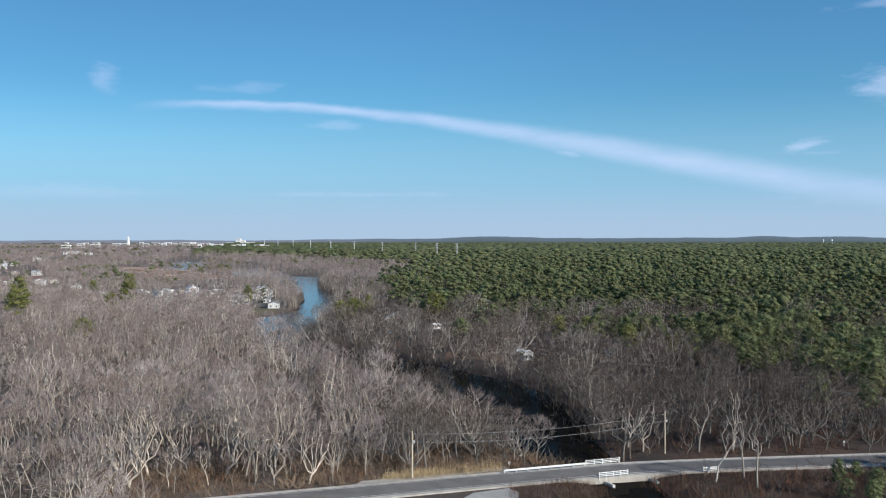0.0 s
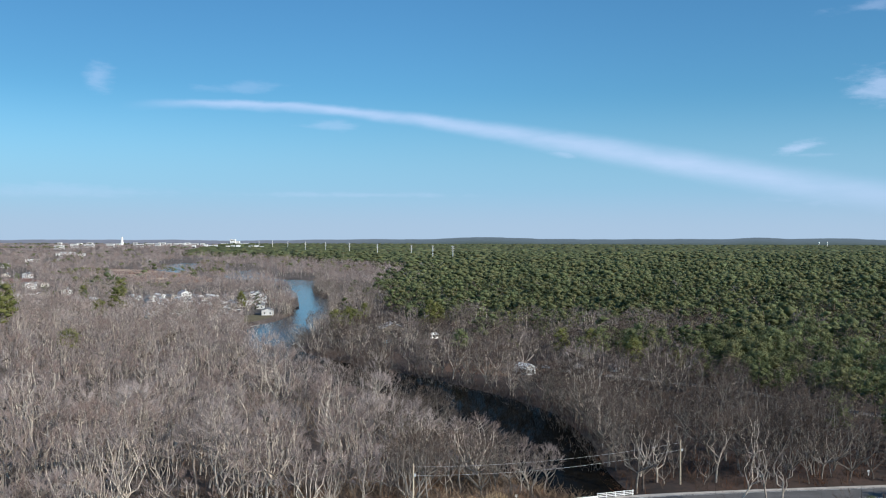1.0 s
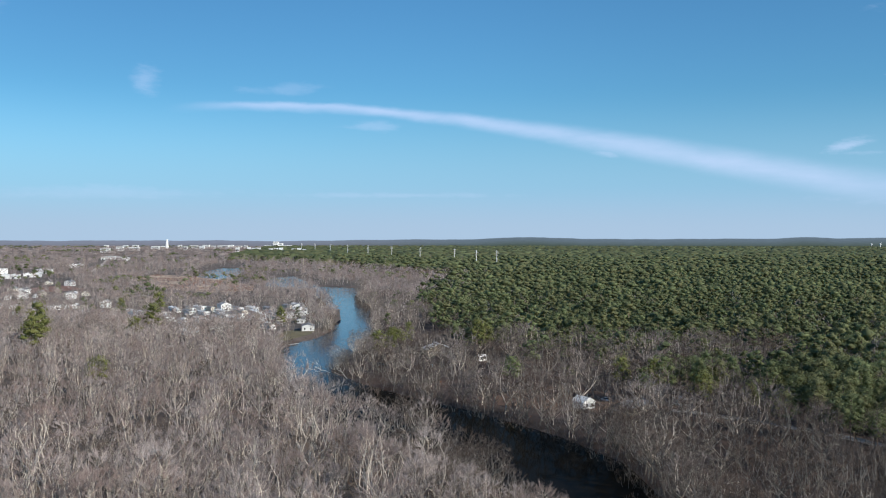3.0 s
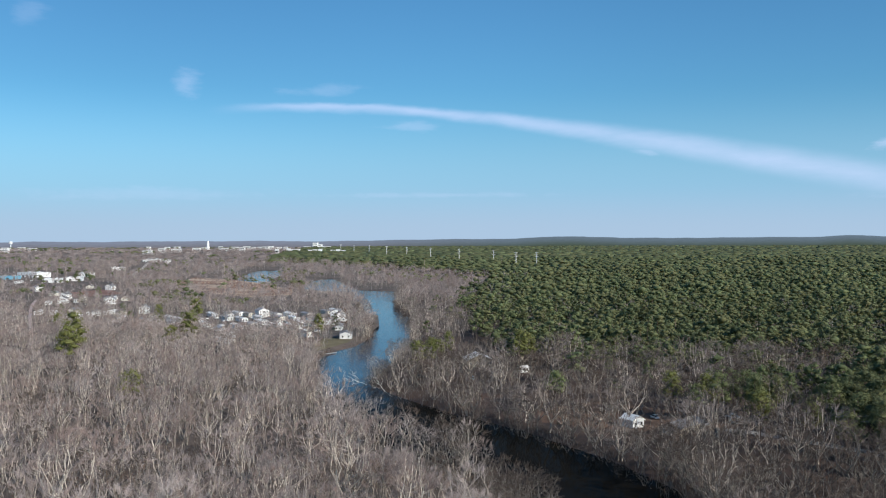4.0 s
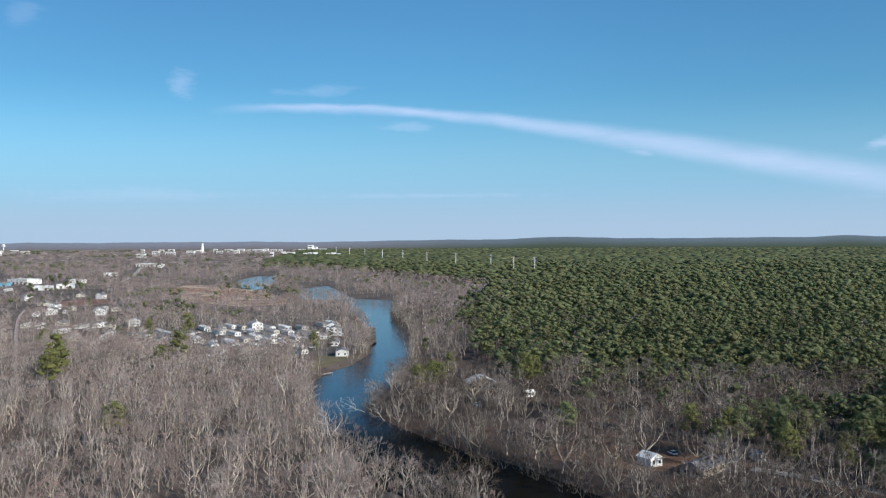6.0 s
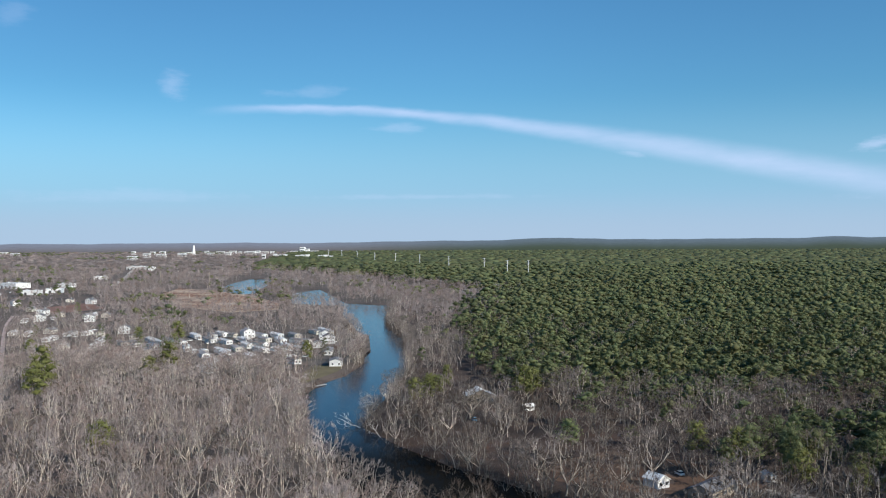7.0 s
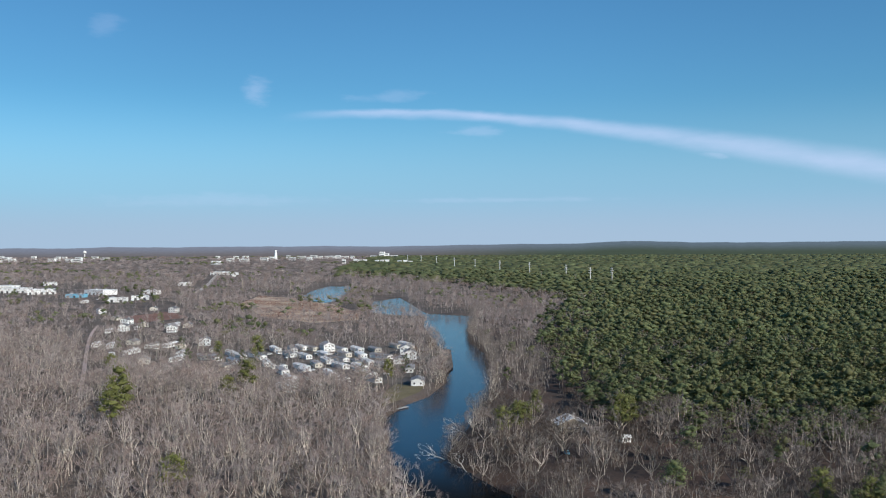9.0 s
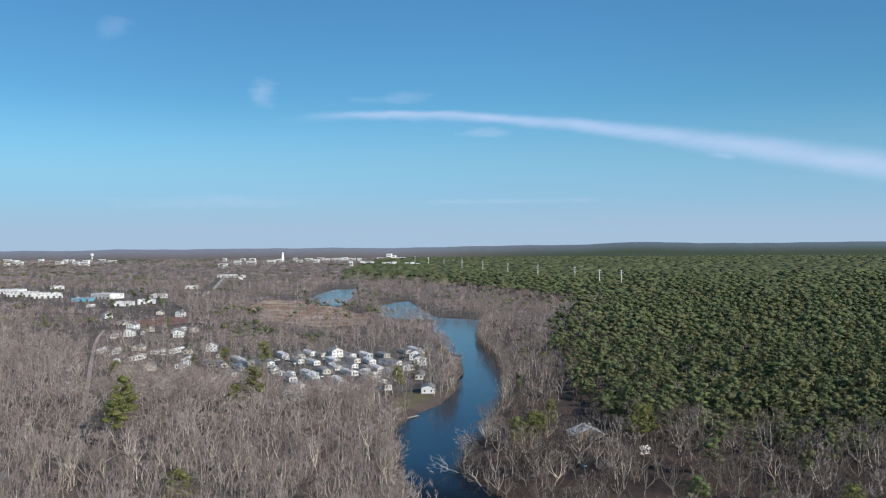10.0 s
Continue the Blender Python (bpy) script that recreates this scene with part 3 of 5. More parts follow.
# places of the houses: x, y, turn, kind
HOMES = [
    (-267, 837, 37, "white_trailer"),
    (-253, 838, 32, "grey_trailer"),
    (-249, 851, 41, "white_trailer"),
    (-239, 845, 46, "cream_trailer"),
    (-225, 841, 34, "white_house"),
    (-215, 842, 44, "grey_trailer"),
    (-201, 843, 39, "white_trailer"),
    (-187, 844, 37, "cream_trailer"),
    (-234, 737, 31, "shed"),
    (-226, 736, 38, "shed"),
    (-214, 737, 45, "white_trailer"),
    (-208, 752, 33, "cream_trailer"),
    (-206, 772, 35, "white_trailer"),
    (-200, 781, 56, "grey_trailer"),
    (-189, 746, 45, "white_trailer"),
    (-182, 763, 29, "cream_trailer"),
    (-174, 741, 42, "white_trailer"),
    (-193, 688, 34, "grey_trailer"),
    (-205, 684, 38, "white_trailer"),
    (-176, 690, 21, "shed"),
    (-181, 668, 19, "shed"),
    (-154, 688, 47, "grey_trailer"),
    (-196, 646, 42, "white_trailer"),
    (-267, 733, 38, "cream_trailer"),
    (-279, 790, 46, "white_trailer"),
    (-274, 802, 50, "grey_trailer"),
    (-245, 754, 30, "white_trailer"),
    (-175, 870, 41, "cream_trailer"),
    (-170, 883, 35, "white_trailer"),
    (-294, 779, 42, "grey_trailer"),
    (-189, 806, 33, "white_trailer"),
    (-203, 811, 43, "cream_trailer"),
    (-230, 796, 43, "white_trailer"),
    (-245, 806, 41, "grey_trailer"),
    (-174, 766, 35, "white_trailer"),
    (-160, 751, 40, "cream_trailer"),
    (-242, 743, 38, "shed"),
    (-221, 716, 36, "grey_trailer"),
    (-206, 718, 34, "white_trailer"),
    (-168, 722, 40, "white_trailer"),
    (-186, 708, 36, "white_trailer"),
    (-156, 706, 30, "shed"),
    (-168, 682, 45, "shed"),
    (-198, 664, 34, "white_trailer"),
    (-273, 762, 42, "white_trailer"),
    (-262, 790, 36, "grey_trailer"),
    (-218, 808, 40, "white_trailer"),
    (-258, 820, 38, "shed"),
    (-150, 800, 14, "white_house"),
    (-292, 806, 40, "white_trailer"),
    (-305, 782, 40, "cream_trailer"),
    (-337, 753, 20, "cream_house"),
    (-377, 780, 30, "white_trailer"),
    (-420, 980, 15, "white_house"),
    (-444, 1040, 10, "white_trailer"),
    (-122, 677, 8, "shore_house"),
    (-138, 736, 12, "grey_trailer"),
    (-153, 774, 10, "shore_house"),
    (-159, 830, 12, "white_house"),
    (-161, 857, 15, "cream_house"),
    (-172, 800, 60, "grey_trailer"),
    (-504, 1052, -6, "white_house"),
    (-544, 1105, -10, "cream_house"),
    (-473, 985, 13, "white_house"),
    (-467, 1000, -7, "shed"),
    (-475, 1033, 28, "cream_house"),
    (-481, 970, 21, "white_trailer"),
    (-438, 1016, -20, "cream_house"),
    (-426, 1030, 14, "cream_house"),
    (-528, 1220, -7, "white_house"),
    (-571, 1254, 10, "cream_house"),
    (-701, 1407, 11, "small_hall"),
    (-826, 1587, -20, "hall"),
    (-742, 1386, 6, "white_trailer"),
    (-827, 1512, 6, "blue_hall"),
    (-692, 1459, 24, "small_hall"),
    (-744, 1605, -8, "small_hall"),
    (-414, 849, 21, "white_trailer"),
    (-404, 868, -6, "cream_house"),
    (-379, 852, 5, "grey_trailer"),
    (-365, 858, -3, "white_trailer"),
    (-352, 848, 32, "cream_house"),
    (-430, 854, 19, "white_trailer"),
    (-610, 1192, 46, "white_house"),
    (-815, 1899, 20, "small_hall"),
    (-893, 2365, 23, "white_house"),
    (-1107, 1899, 23, "small_hall"),
    (-375, 809, 1, "white_trailer"),
    (-1013, 1637, 9, "hall"),
    (-941, 1600, 30, "hall"),
    (-1094, 1725, 4, "hall"),
    (-330, 800, 13, "white_trailer"),
    (-315, 830, 10, "cream_trailer"),
    (-340, 870, 19, "white_house"),
    (-320, 770, 5, "white_trailer"),
    (-981, 2492, 8, "hall"),
    (-940, 2480, 14, "small_hall"),
    (-4, 527, -60, "shed"),
    (-28, 551, 14, "timber_house"),
    (34, 395, 35, "white_cottage"),
    (50, 386, -38, "brown_house"),
    (72, 404, 10, "shed"),

]


def clear_of_houses(P, r=9.0):
    ok = np.ones(len(P), bool)
    for x, y, *_ in HOMES:
        # the side towards the south is kept a little more open
        q = (0.62 * r if y < 500 else 1.5 * r) if x > -60 else r * (1.35 if y > 900 else 1.0)
        ok &= ((P[:, 0] - x) / q) ** 2 + ((P[:, 1] - y + 3) / (q + 2)) ** 2 > 1
    return ok


BARE_NEAR = [bare_tree(100 + i, h, w, k, 44, 18, 0.04, 0, low, (0.2, 0.98), 0.55, 0.28) for i, (h, w, k, low) in enumerate(
    ((15, 9.0, 5, 0.34), (17, 8.5, 4, 0.03), (12, 10.5, 7, 0.16), (16, 10.0, 6, 0.25), (14, 7.5, 4, 0.36), (18, 12, 7, 0.12), (11, 9, 6, 0.08), (16, 7.5, 4, 0.02)))]
OAK_NEAR = [bare_tree(150 + i, h, w, k, 50, 18, 0.042, 0, low, up, 0.2) for i, (h, w, k, low, up) in enumerate(
    ((15, 15, 8, 0.14, (-0.1, 0.9)), (16, 11, 6, 0.3, (0.1, 0.95)), (13, 14, 8, 0.14, (-0.05, 0.9)), (14, 16, 9, 0.16, (-0.1, 0.9)), (12, 14, 7, 0.14, (-0.1, 0.9)), (15, 13, 7, 0.2, (0.0, 0.95))))]
OAK_MID = [bare_tree(250 + i, h, w, 6, 30, 13, 0.085, 1, low, (-0.1, 0.92), 0.2) for i, (h, w, low) in enumerate(((14, 15, 0.14), (15, 12, 0.24), (15, 14, 0.16), (12, 15, 0.14), (13, 13, 0.16)))]
BARE_MID = [bare_tree(200 + i, h, w, k, 24, 11, 0.08, 1, low, (0.2, 0.98), 0.55, 0.27) for i, (h, w, k, low) in enumerate(((14, 9.5, 4, 0.3), (16, 8.5, 4, 0.32), (11, 10.5, 5, 0.2), (15, 9.5, 5, 0.26), (11, 8.5, 4, 0.24), (17, 9, 4, 0.34)))]
BARE_FAR = [bare_tree(300 + i, h, w, 3, 13, 7, 0.15, 2, 0.3, (0.2, 0.98), 0.6, 0.3) for i, (h, w) in enumerate(((14, 10), (15.5, 9), (12, 11)))]
SHRUB = [bare_tree(850 + i, h, w, 4, 15, 5, 0.06, 1, 0.04) for i, (h, w) in enumerate(((4.5, 6), (5.5, 6.5), (3.5, 5.5)))]
BARE_HAZE = [bare_tree(700 + i, 14, 12, 0, 9, 4, 0.36, 2) for i in range(3)]
PINE_NEAR = [pine_tree(400 + i, h, w, 13, 1050, 0.33) for i, (h, w) in enumerate(((14, 8.0), (16, 7.5), (12, 7.5), (15, 8.5), (17, 7.0), (13, 7.0)))]
PINE_MID = [pine_tree(500 + i, h, w, 6, 100, 0.85, 3) for i, (h, w) in enumerate(((13, 9.5), (14, 8.8), (12, 10.0), (15, 9.5), (10, 8.5), (17, 9.0)))]
PINE_FAR = [pine_tree(600 + i, h, w, 2, 15, 1.2, 3, 0.55) for i, (h, w) in enumerate(((13, 8.6), (11.5, 8.0), (13.5, 9.2), (15, 7.8)))]
PINE_LAST = [pine_tree(640 + i, h, w, 1, 11, 1.4, 3, 0.6) for i, (h, w) in enumerate(((13, 10.5), (12, 10.0), (13.5, 11)))]
BRUSH = [brush(800 + i, h, 22, 0.06) for i, h in enumerate((2.2, 3.0, 1.7, 2.6))]
WOODS = [BARK, TWIG]
PINES = [PINE_BARK, NEEDLE]
OAKS = [OAK_BARK, OAK_TWIG]
OLIVES = [PINE_BARK, OLIVE]

# leafless woods
P = scatter(-560, 330, 140, 900, 6.3)
P = P[dry_woods(P) & clear_of_houses(P)]
pine_zone = in_pines(P)
edge = gap(P, PINE_EDGE)
roll_dice = rng.uniform(0, 1, len(P))
right_side = P[:, 0] > np.interp(P[:, 1], [p[1] for p in RIGHT_BANK], [p[0] for p in RIGHT_BANK])
is_pine = pine_zone & (roll_dice < 0.93 - 0.15 * (edge < 30) - 0.25 * (noise2(P, 0.012, 8) > 0.2))
is_pine |= ~pine_zone & right_side & (edge < 18) & (roll_dice < 0.3)
is_pine |= ~pine_zone & (P[:, 0] > 104) & (P[:, 1] > 318) & (roll_dice > 0.6)
is_pine |= right_side & ~pine_zone & (roll_dice < 0.03)
is_pine |= (((P[:, 0] - 108) / 36) ** 2 + ((P[:, 1] - 405) / 62) ** 2 < 1) & (roll_dice < 0.6)      # a grove behind the cottage
is_pine &= ~((((P[:, 0] - 135) / 38) ** 2 + ((P[:, 1] - 522) / 45) ** 2 < 1) & (roll_dice > 0.3))      # bare patches in the pines
is_pine &= ~((((P[:, 0] - 262) / 60) ** 2 + ((P[:, 1] - 575) / 70) ** 2 < 1) & (roll_dice > 0.45))
is_pine &= ~((P[:, 1] < 400) & (P[:, 0] < 92))
in_park = inside(P, PARK)
hamlet = inside(P, HAMLET)
keep = (noise2(P, 0.022, 1) > -0.45) & (is_pine | (noise2(P, 0.055, 2) > -0.4)) & ~((P[:, 1] < 330) & (roll_dice > 0.85) & ~is_pine)
keep &= ~(in_park & (roll_dice < 0.5)) & ~(hamlet & (roll_dice < 0.4))
near_side = P[:, 1] < np.interp(P[:, 0], [p[0] for p in ROAD], [p[1] for p in ROAD])
keep &= ~(near_side & (P[:, 0] > -48) & (P[:, 0] < 50))
keep &= ~(near_side & (P[:, 0] > 49) & (roll_dice < 0.93))
keep &= ~(right_side & ~near_side & ~is_pine & ((roll_dice < 0.3) | (noise2(P, 0.04, 4) < -0.3)))
def bank_row(line, side, step, off):
    L = np.array(line[5:22], float)
    out = []
    for a, b in zip(L, L[1:]):
        n = np.array([-(b - a)[1], (b - a)[0]]) / np.linalg.norm(b - a) * side
        for t in np.arange(0, 1, step / np.linalg.norm(b - a)):
            out.append(a + (b - a) * t + n * rng.uniform(*off))
    return np.array(out)


bare = np.concatenate([P[keep & ~is_pine & ~right_side], bank_row(LEFT_BANK, 1, 5.0, (1.0, 5.0))])
oaks = np.concatenate([P[keep & ~is_pine & right_side], bank_row(RIGHT_BANK, -1, 5.0, (1.0, 6.0))])
bare, oaks = bare[gap(bare, ROAD) > 8], oaks[gap(oaks, ROAD) > 8]
bare = bare[~inside(bare, [(-150, 660), (-107, 660), (-118, 600), (-126, 585), (-142, 610)])]
low_shore = (oaks[:, 1] > 425) & (oaks[:, 1] < 640) & (gap(oaks, RIGHT_BANK) < 13)
oaks = oaks[~low_shore]
dark_one = rng.uniform(0, 1, len(bare)) < np.where((bare[:, 1] < 345) & (gap(bare, LEFT_BANK) < 22), 0.75, 0.1) * (bare[:, 1] < 420)
oaks, bare = np.concatenate([oaks, bare[dark_one]]), bare[~dark_one]
shore_oak = (oaks[:, 1] < 300) & ((gap(oaks, LEFT_BANK) < 24) | ((oaks[:, 0] > -16) & (oaks[:, 1] < 236))) & (oaks[:, 0] < 40)
shore_bare = (bare[:, 1] < 300) & ((gap(bare, LEFT_BANK) < 24) | ((bare[:, 0] > -16) & (bare[:, 1] < 236)))
low_trees = np.concatenate([oaks[shore_oak], bare[shore_bare]])
low_trees = low_trees[gap(low_trees, LEFT_BANK) > 1.0]
oaks, bare = oaks[~shore_oak], bare[~shore_bare]
tall = scatter(98, 152, 252, 338, 9.5)
tall = tall[dry_woods(tall) & (tall[:, 0] > 108 + 0.3 * (tall[:, 1] - 300)) & (rng.uniform(0, 1, len(tall)) < 0.33)]
oaks = oaks[[np.min(np.hypot(*(tall - o).T)) > 5 for o in oaks]]
pines = P[keep & is_pine]
bare = bare[np.argsort(np.hypot(bare[:, 0], bare[:, 1] - 20))]
oaks = oaks[np.argsort(np.hypot(oaks[:, 0], oaks[:, 1] - 20))]
screen = scatter(-310, -142, 590, 664, 5.6)
screen = screen[dry_woods(screen, 3.0) & clear_of_houses(screen, 7)]
singles, rest = bare[:230], bare[230:]
oak_singles, oak_rest = oaks[:200], oaks[200:]
far_cut = np.hypot(rest[:, 0], rest[:, 1]) > 520
far_oak = np.hypot(oak_rest[:, 0], oak_rest[:, 1]) > 560
plant("bare_woodland", BARE_MID, rest[~far_cut], (0.7, 1.12), WOODS, "grey-brown leafless deciduous woodland in winter", "woodland")
plant("distant_bare_woodland", BARE_FAR, rest[far_cut], (0.75, 1.05), WOODS, "hazy grey-brown leafless woods beyond the river bend", "woodland")
mid_oaks = oak_rest[~far_oak]
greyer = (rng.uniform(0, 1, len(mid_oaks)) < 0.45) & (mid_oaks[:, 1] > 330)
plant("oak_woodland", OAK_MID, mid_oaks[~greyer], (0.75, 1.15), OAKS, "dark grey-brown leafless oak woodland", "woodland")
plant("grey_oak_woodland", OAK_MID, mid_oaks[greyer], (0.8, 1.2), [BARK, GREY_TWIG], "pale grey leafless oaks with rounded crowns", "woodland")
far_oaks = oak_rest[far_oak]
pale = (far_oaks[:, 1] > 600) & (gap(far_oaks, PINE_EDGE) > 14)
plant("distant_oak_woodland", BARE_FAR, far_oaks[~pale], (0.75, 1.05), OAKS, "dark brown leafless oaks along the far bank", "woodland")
# the far bank's shaded side is put into the duller twig colour
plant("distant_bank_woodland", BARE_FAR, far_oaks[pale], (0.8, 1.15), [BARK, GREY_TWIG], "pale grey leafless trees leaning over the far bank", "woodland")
pines = pines[np.argsort(np.hypot(pines[:, 0], pines[:, 1] - 20))]
pine_singles, pine_rest = pines[:200], pines[200:]
plant("pine_forest", PINE_MID, pine_rest, (0.66, 1.22), PINES, "dense dark green pitch pine forest", "pine forest")

plant("park_edge_trees", BARE_FAR, screen, (1.0, 1.15), WOODS, "dense leafless trees in front of the mobile homes", "woodland")

POOL_EDGE = np.array([(-206, 1200), (-250, 1215), (-283, 1252), (-306, 1350), (-328, 1457), (-345, 1500)], float)
P = np.concatenate([a + (b - a) * np.arange(0, 1, 6.0 / np.linalg.norm(b - a))[:, None] for a, b in zip(POOL_EDGE, POOL_EDGE[1:])])
P = P + np.column_stack([rng.uniform(-14, -2, len(P)), rng.uniform(-16, -4, len(P))])
plant("pool_edge_trees", BARE_FAR, P[dry_woods(P, 0.5)], (0.8, 1.2), [BARK, GREY_TWIG], "pale leafless trees along the edge of the backwater", "woodland")
P = scatter(-3000, 2650, 900, 2700, 9.5)
P = P[dry_woods(P) & clear_of_houses(P)]
pz = in_pines(P)
pz &= ~((P[:, 1] < 1500) & (gap(P, PINE_EDGE) < 45) & (rng.uniform(0, 1, len(P)) < 0.3))
fade = rng.uniform(1900, 2700, len(P)) > P[:, 1]
plant("far_pine_forest", PINE_LAST, P[pz & fade & (P[:, 1] >= 1500)], (0.7, 1.28), PINES, "dark green pine forest reaching towards the horizon", "pine forest")
Q = scatter(-130, 860, 900, 1500, 7.6)
Q = Q[dry_woods(Q) & in_pines(Q)]
Q = Q[(gap(Q, PINE_EDGE) > 45) | (rng.uniform(0, 1, len(Q)) < 0.6)]
Q = Q[noise2(Q, 0.03, 41) > -0.42]
plant("middle_pine_forest", PINE_FAR, Q, (0.68, 1.28), PINES, "dark green pine forest beyond the river bend", "pine forest")
q = ~pz & fade & (~inside(P, FIELD) | (noise2(P, 0.02, 14) > 0.1)) & ~inside(P, RUSTY) & ~(inside(P, YARDS) & (rng.uniform(0, 1, len(P)) < 0.7)) & ~(inside(P, HAMLET) & (rng.uniform(0, 1, len(P)) < 0.4))
bw = P[q & (rng.uniform(0, 1, len(P)) < np.where(P[:, 1] < 1450, 0.85, 0.48))]
green = (noise2(bw, 0.009, 3) > 0.22) & (rng.uniform(0, 1, len(bw)) < 0.22)
plant("far_bare_woodland", BARE_HAZE, bw[~green], (0.8, 1.1), WOODS, "brown leafless woods stretching to a distant town", "woodland")
plant("far_pine_groves", PINE_FAR, bw[green], (0.8, 1.1), PINES, "green pine groves among bare distant woods", "pine forest")


def canopy(name, x0, x1, y0, y1, step, pick, mat, label):
    """A far stretch of woods: a heap of low bumps, one for every few crowns."""
    P = scatter(x0, x1, y0, y1, step)
    P = P[in_country(P, 40) & pick(P)]
    a = np.arange(5) * 2 * math.pi / 5
    ring = np.stack([np.cos(a), np.sin(a)], 1)
    n = len(P)
    r = step * rng.uniform(0.6, 0.95, n)
    h = rng.uniform(9, 15, n)
    g = ground_height(P)
    low = np.concatenate([P[:, None] + ring[None] * r[:, None, None], np.zeros((n, 5, 1)) + g[:, None, None] + 1.0], 2)
    mid = np.concatenate([P[:, None] + ring[None] * r[:, None, None] * rng.uniform(0.5, 0.9, (n, 5, 1)), (g[:, None] + h[:, None] * rng.uniform(0.7, 1.0, (n, 5)))[:, :, None]], 2)
    top = np.column_stack([P, g + h * 1.12])[:, None]
    V = np.concatenate([low, mid, top], 1).reshape(-1, 3)
    i = np.arange(5)
    j = (i + 1) % 5
    F0 = np.concatenate([np.stack([i, j, j + 5], 1), np.stack([i, j + 5, i + 5], 1), np.stack([i + 5, j + 5, np.full(5, 10)], 1)])
    F = (F0[None] + np.arange(n)[:, None, None] * 11).reshape(-1, 3)
    ob = new(name, np_mesh(name, V, F, [mat], tone=np.repeat(rng.uniform(0, 1, n), 11)))
    print(name, n, len(F))
    return tagged(ob, label, "woodland", kind="stuff")


canopy("horizon_pine_forest", -1500, 2750, 1900, 4880, 28, lambda P: inside(P, PINE_EDGE) & (rng.uniform(1900, 2600, len(P)) < P[:, 1]), NEEDLE, "dark green pine canopy running to the horizon")
P = scatter(-3400, -300, 1950, 4880, 38)
P = P[in_country(P, 40) & ~inside(P, PINE_EDGE) & (rng.uniform(1900, 2700, len(P)) < P[:, 1])]
grove = (noise2(P, 0.004, 6) > 0.3) & (rng.uniform(0, 1, len(P)) < 0.5)
plant("horizon_bare_woodland", [bare_tree(760 + i, 13, 34, 0, 13, 2, 1.0, 2) for i in range(3)], P[~grove], (0.8, 1.1), WOODS, "grey-brown far woods below the skyline", "woodland")
plant("horizon_pine_groves", [pine_tree(620 + i, 13, 16, 1, 20, 2.4, 3, 0.5) for i in range(2)], P[grove], (0.8, 1.1), PINES, "dark green groves in the far woods", "woodland")

P = scatter(-330, 260, 150, 620, 7.4)
near_side = P[:, 1] < np.interp(P[:, 0], [p[0] for p in ROAD], [p[1] for p in ROAD])
P = P[dry_woods(P, 0.5) & clear_of_houses(P, 7) & ~inside(P, PARK) & ~(near_side & (P[:, 0] > -22) & (P[:, 0] < 15))]
def east_bank(P):
    return P[:, 0] > np.interp(P[:, 1], [p[1] for p in RIGHT_BANK], [p[0] for p in RIGHT_BANK])


P = P[~east_bank(P) | (rng.uniform(0, 1, len(P)) < 0.25)]
plant("undergrowth", BRUSH, P, (0.6, 1.2), [SCRUB, SCRUB], "brown leafless undergrowth below the trees", "undergrowth")
P = scatter(-75, 130, 165, 262, 2.7)
near_side = P[:, 1] < np.interp(P[:, 0], [p[0] for p in ROAD], [p[1] for p in ROAD])
P = P[~inside(P, RIVER) & (gap(P, ROAD) > 7.2) & (gap(P, ROAD) < 34) & ~(near_side & (P[:, 0] > -22) & (P[:, 0] < 60))]
P = P[(noise2(P, 0.06, 9) > -0.45) & (~east_bank(P) | (rng.uniform(0, 1, len(P)) < 0.35))]
plant("thicket", [brush(820 + i, h, 40, 0.09) for i, h in enumerate((2.0, 2.6, 1.6))], P[~east_bank(P)], (0.9, 1.9), [TAN_SCRUB, TAN_SCRUB], "dense tan thicket along the road verge", "thicket")
plant("east_thicket", BRUSH, P[east_bank(P)], (0.9, 1.9), [SCRUB, SCRUB], "dense brown thicket along the road verge", "thicket")
banks = np.array([(a + (b - a) * t) for L in (LEFT_BANK, RIGHT_BANK) for a, b in zip(np.array(L[2:20], float), np.array(L[3:21], float)) for t in np.arange(0, 1, 1.5 / np.linalg.norm(b - a))])
banks = banks + rng.normal(size=banks.shape) * 1.6
banks = banks[(gap(banks, ROAD) > 8)]
plant("bank_scrub", BRUSH, banks, (0.5, 1.1), [SCRUB, SCRUB], "dense brown scrub along the river banks", "scrub")

edge_shrubs = np.concatenate([bank_row(LEFT_BANK, 1, 4.0, (-1.0, 3.0)), bank_row(RIGHT_BANK, -1, 3.2, (-2.0, 3.0)), bank_row(RIGHT_BANK, -1, 9.0, (3.0, 9.0)), bank_row(RIGHT_BANK[:12], -1, 4.5, (-6.0, -1.0))])
edge_shrubs = edge_shrubs[(gap(edge_shrubs, ROAD) > 8) & ~inside(edge_shrubs, [(-150, 660), (-107, 660), (-118, 600), (-126, 585), (-142, 610)])]
P = scatter(-90, 20, 425, 645, 5.2)
P = P[dry_woods(P, 0.5) & (gap(P, RIGHT_BANK) < 15) & (P[:, 0] > np.interp(P[:, 1], [p[1] for p in RIGHT_BANK], [p[0] for p in RIGHT_BANK]))]
edge_shrubs = np.concatenate([edge_shrubs, P])
over = bank_row(RIGHT_BANK, -1, 8.0, (1.0, 10.0))
over = over[(over[:, 1] > 235) & (over[:, 1] < 650)]
plant("overhanging_oaks", OAK_MID, over, (0.55, 0.85), [BARK, GREY_TWIG], "pale leafless trees leaning over the river bank", "woodland")
plant("bank_shrubs", SHRUB, edge_shrubs, (0.7, 1.25), OAKS, "dark leafless shrubs overhanging the water", "shrubs")
P = np.concatenate([scatter(-130, 48, 165, 330, 8.0), scatter(48, 150, 215, 330, 6.5)])
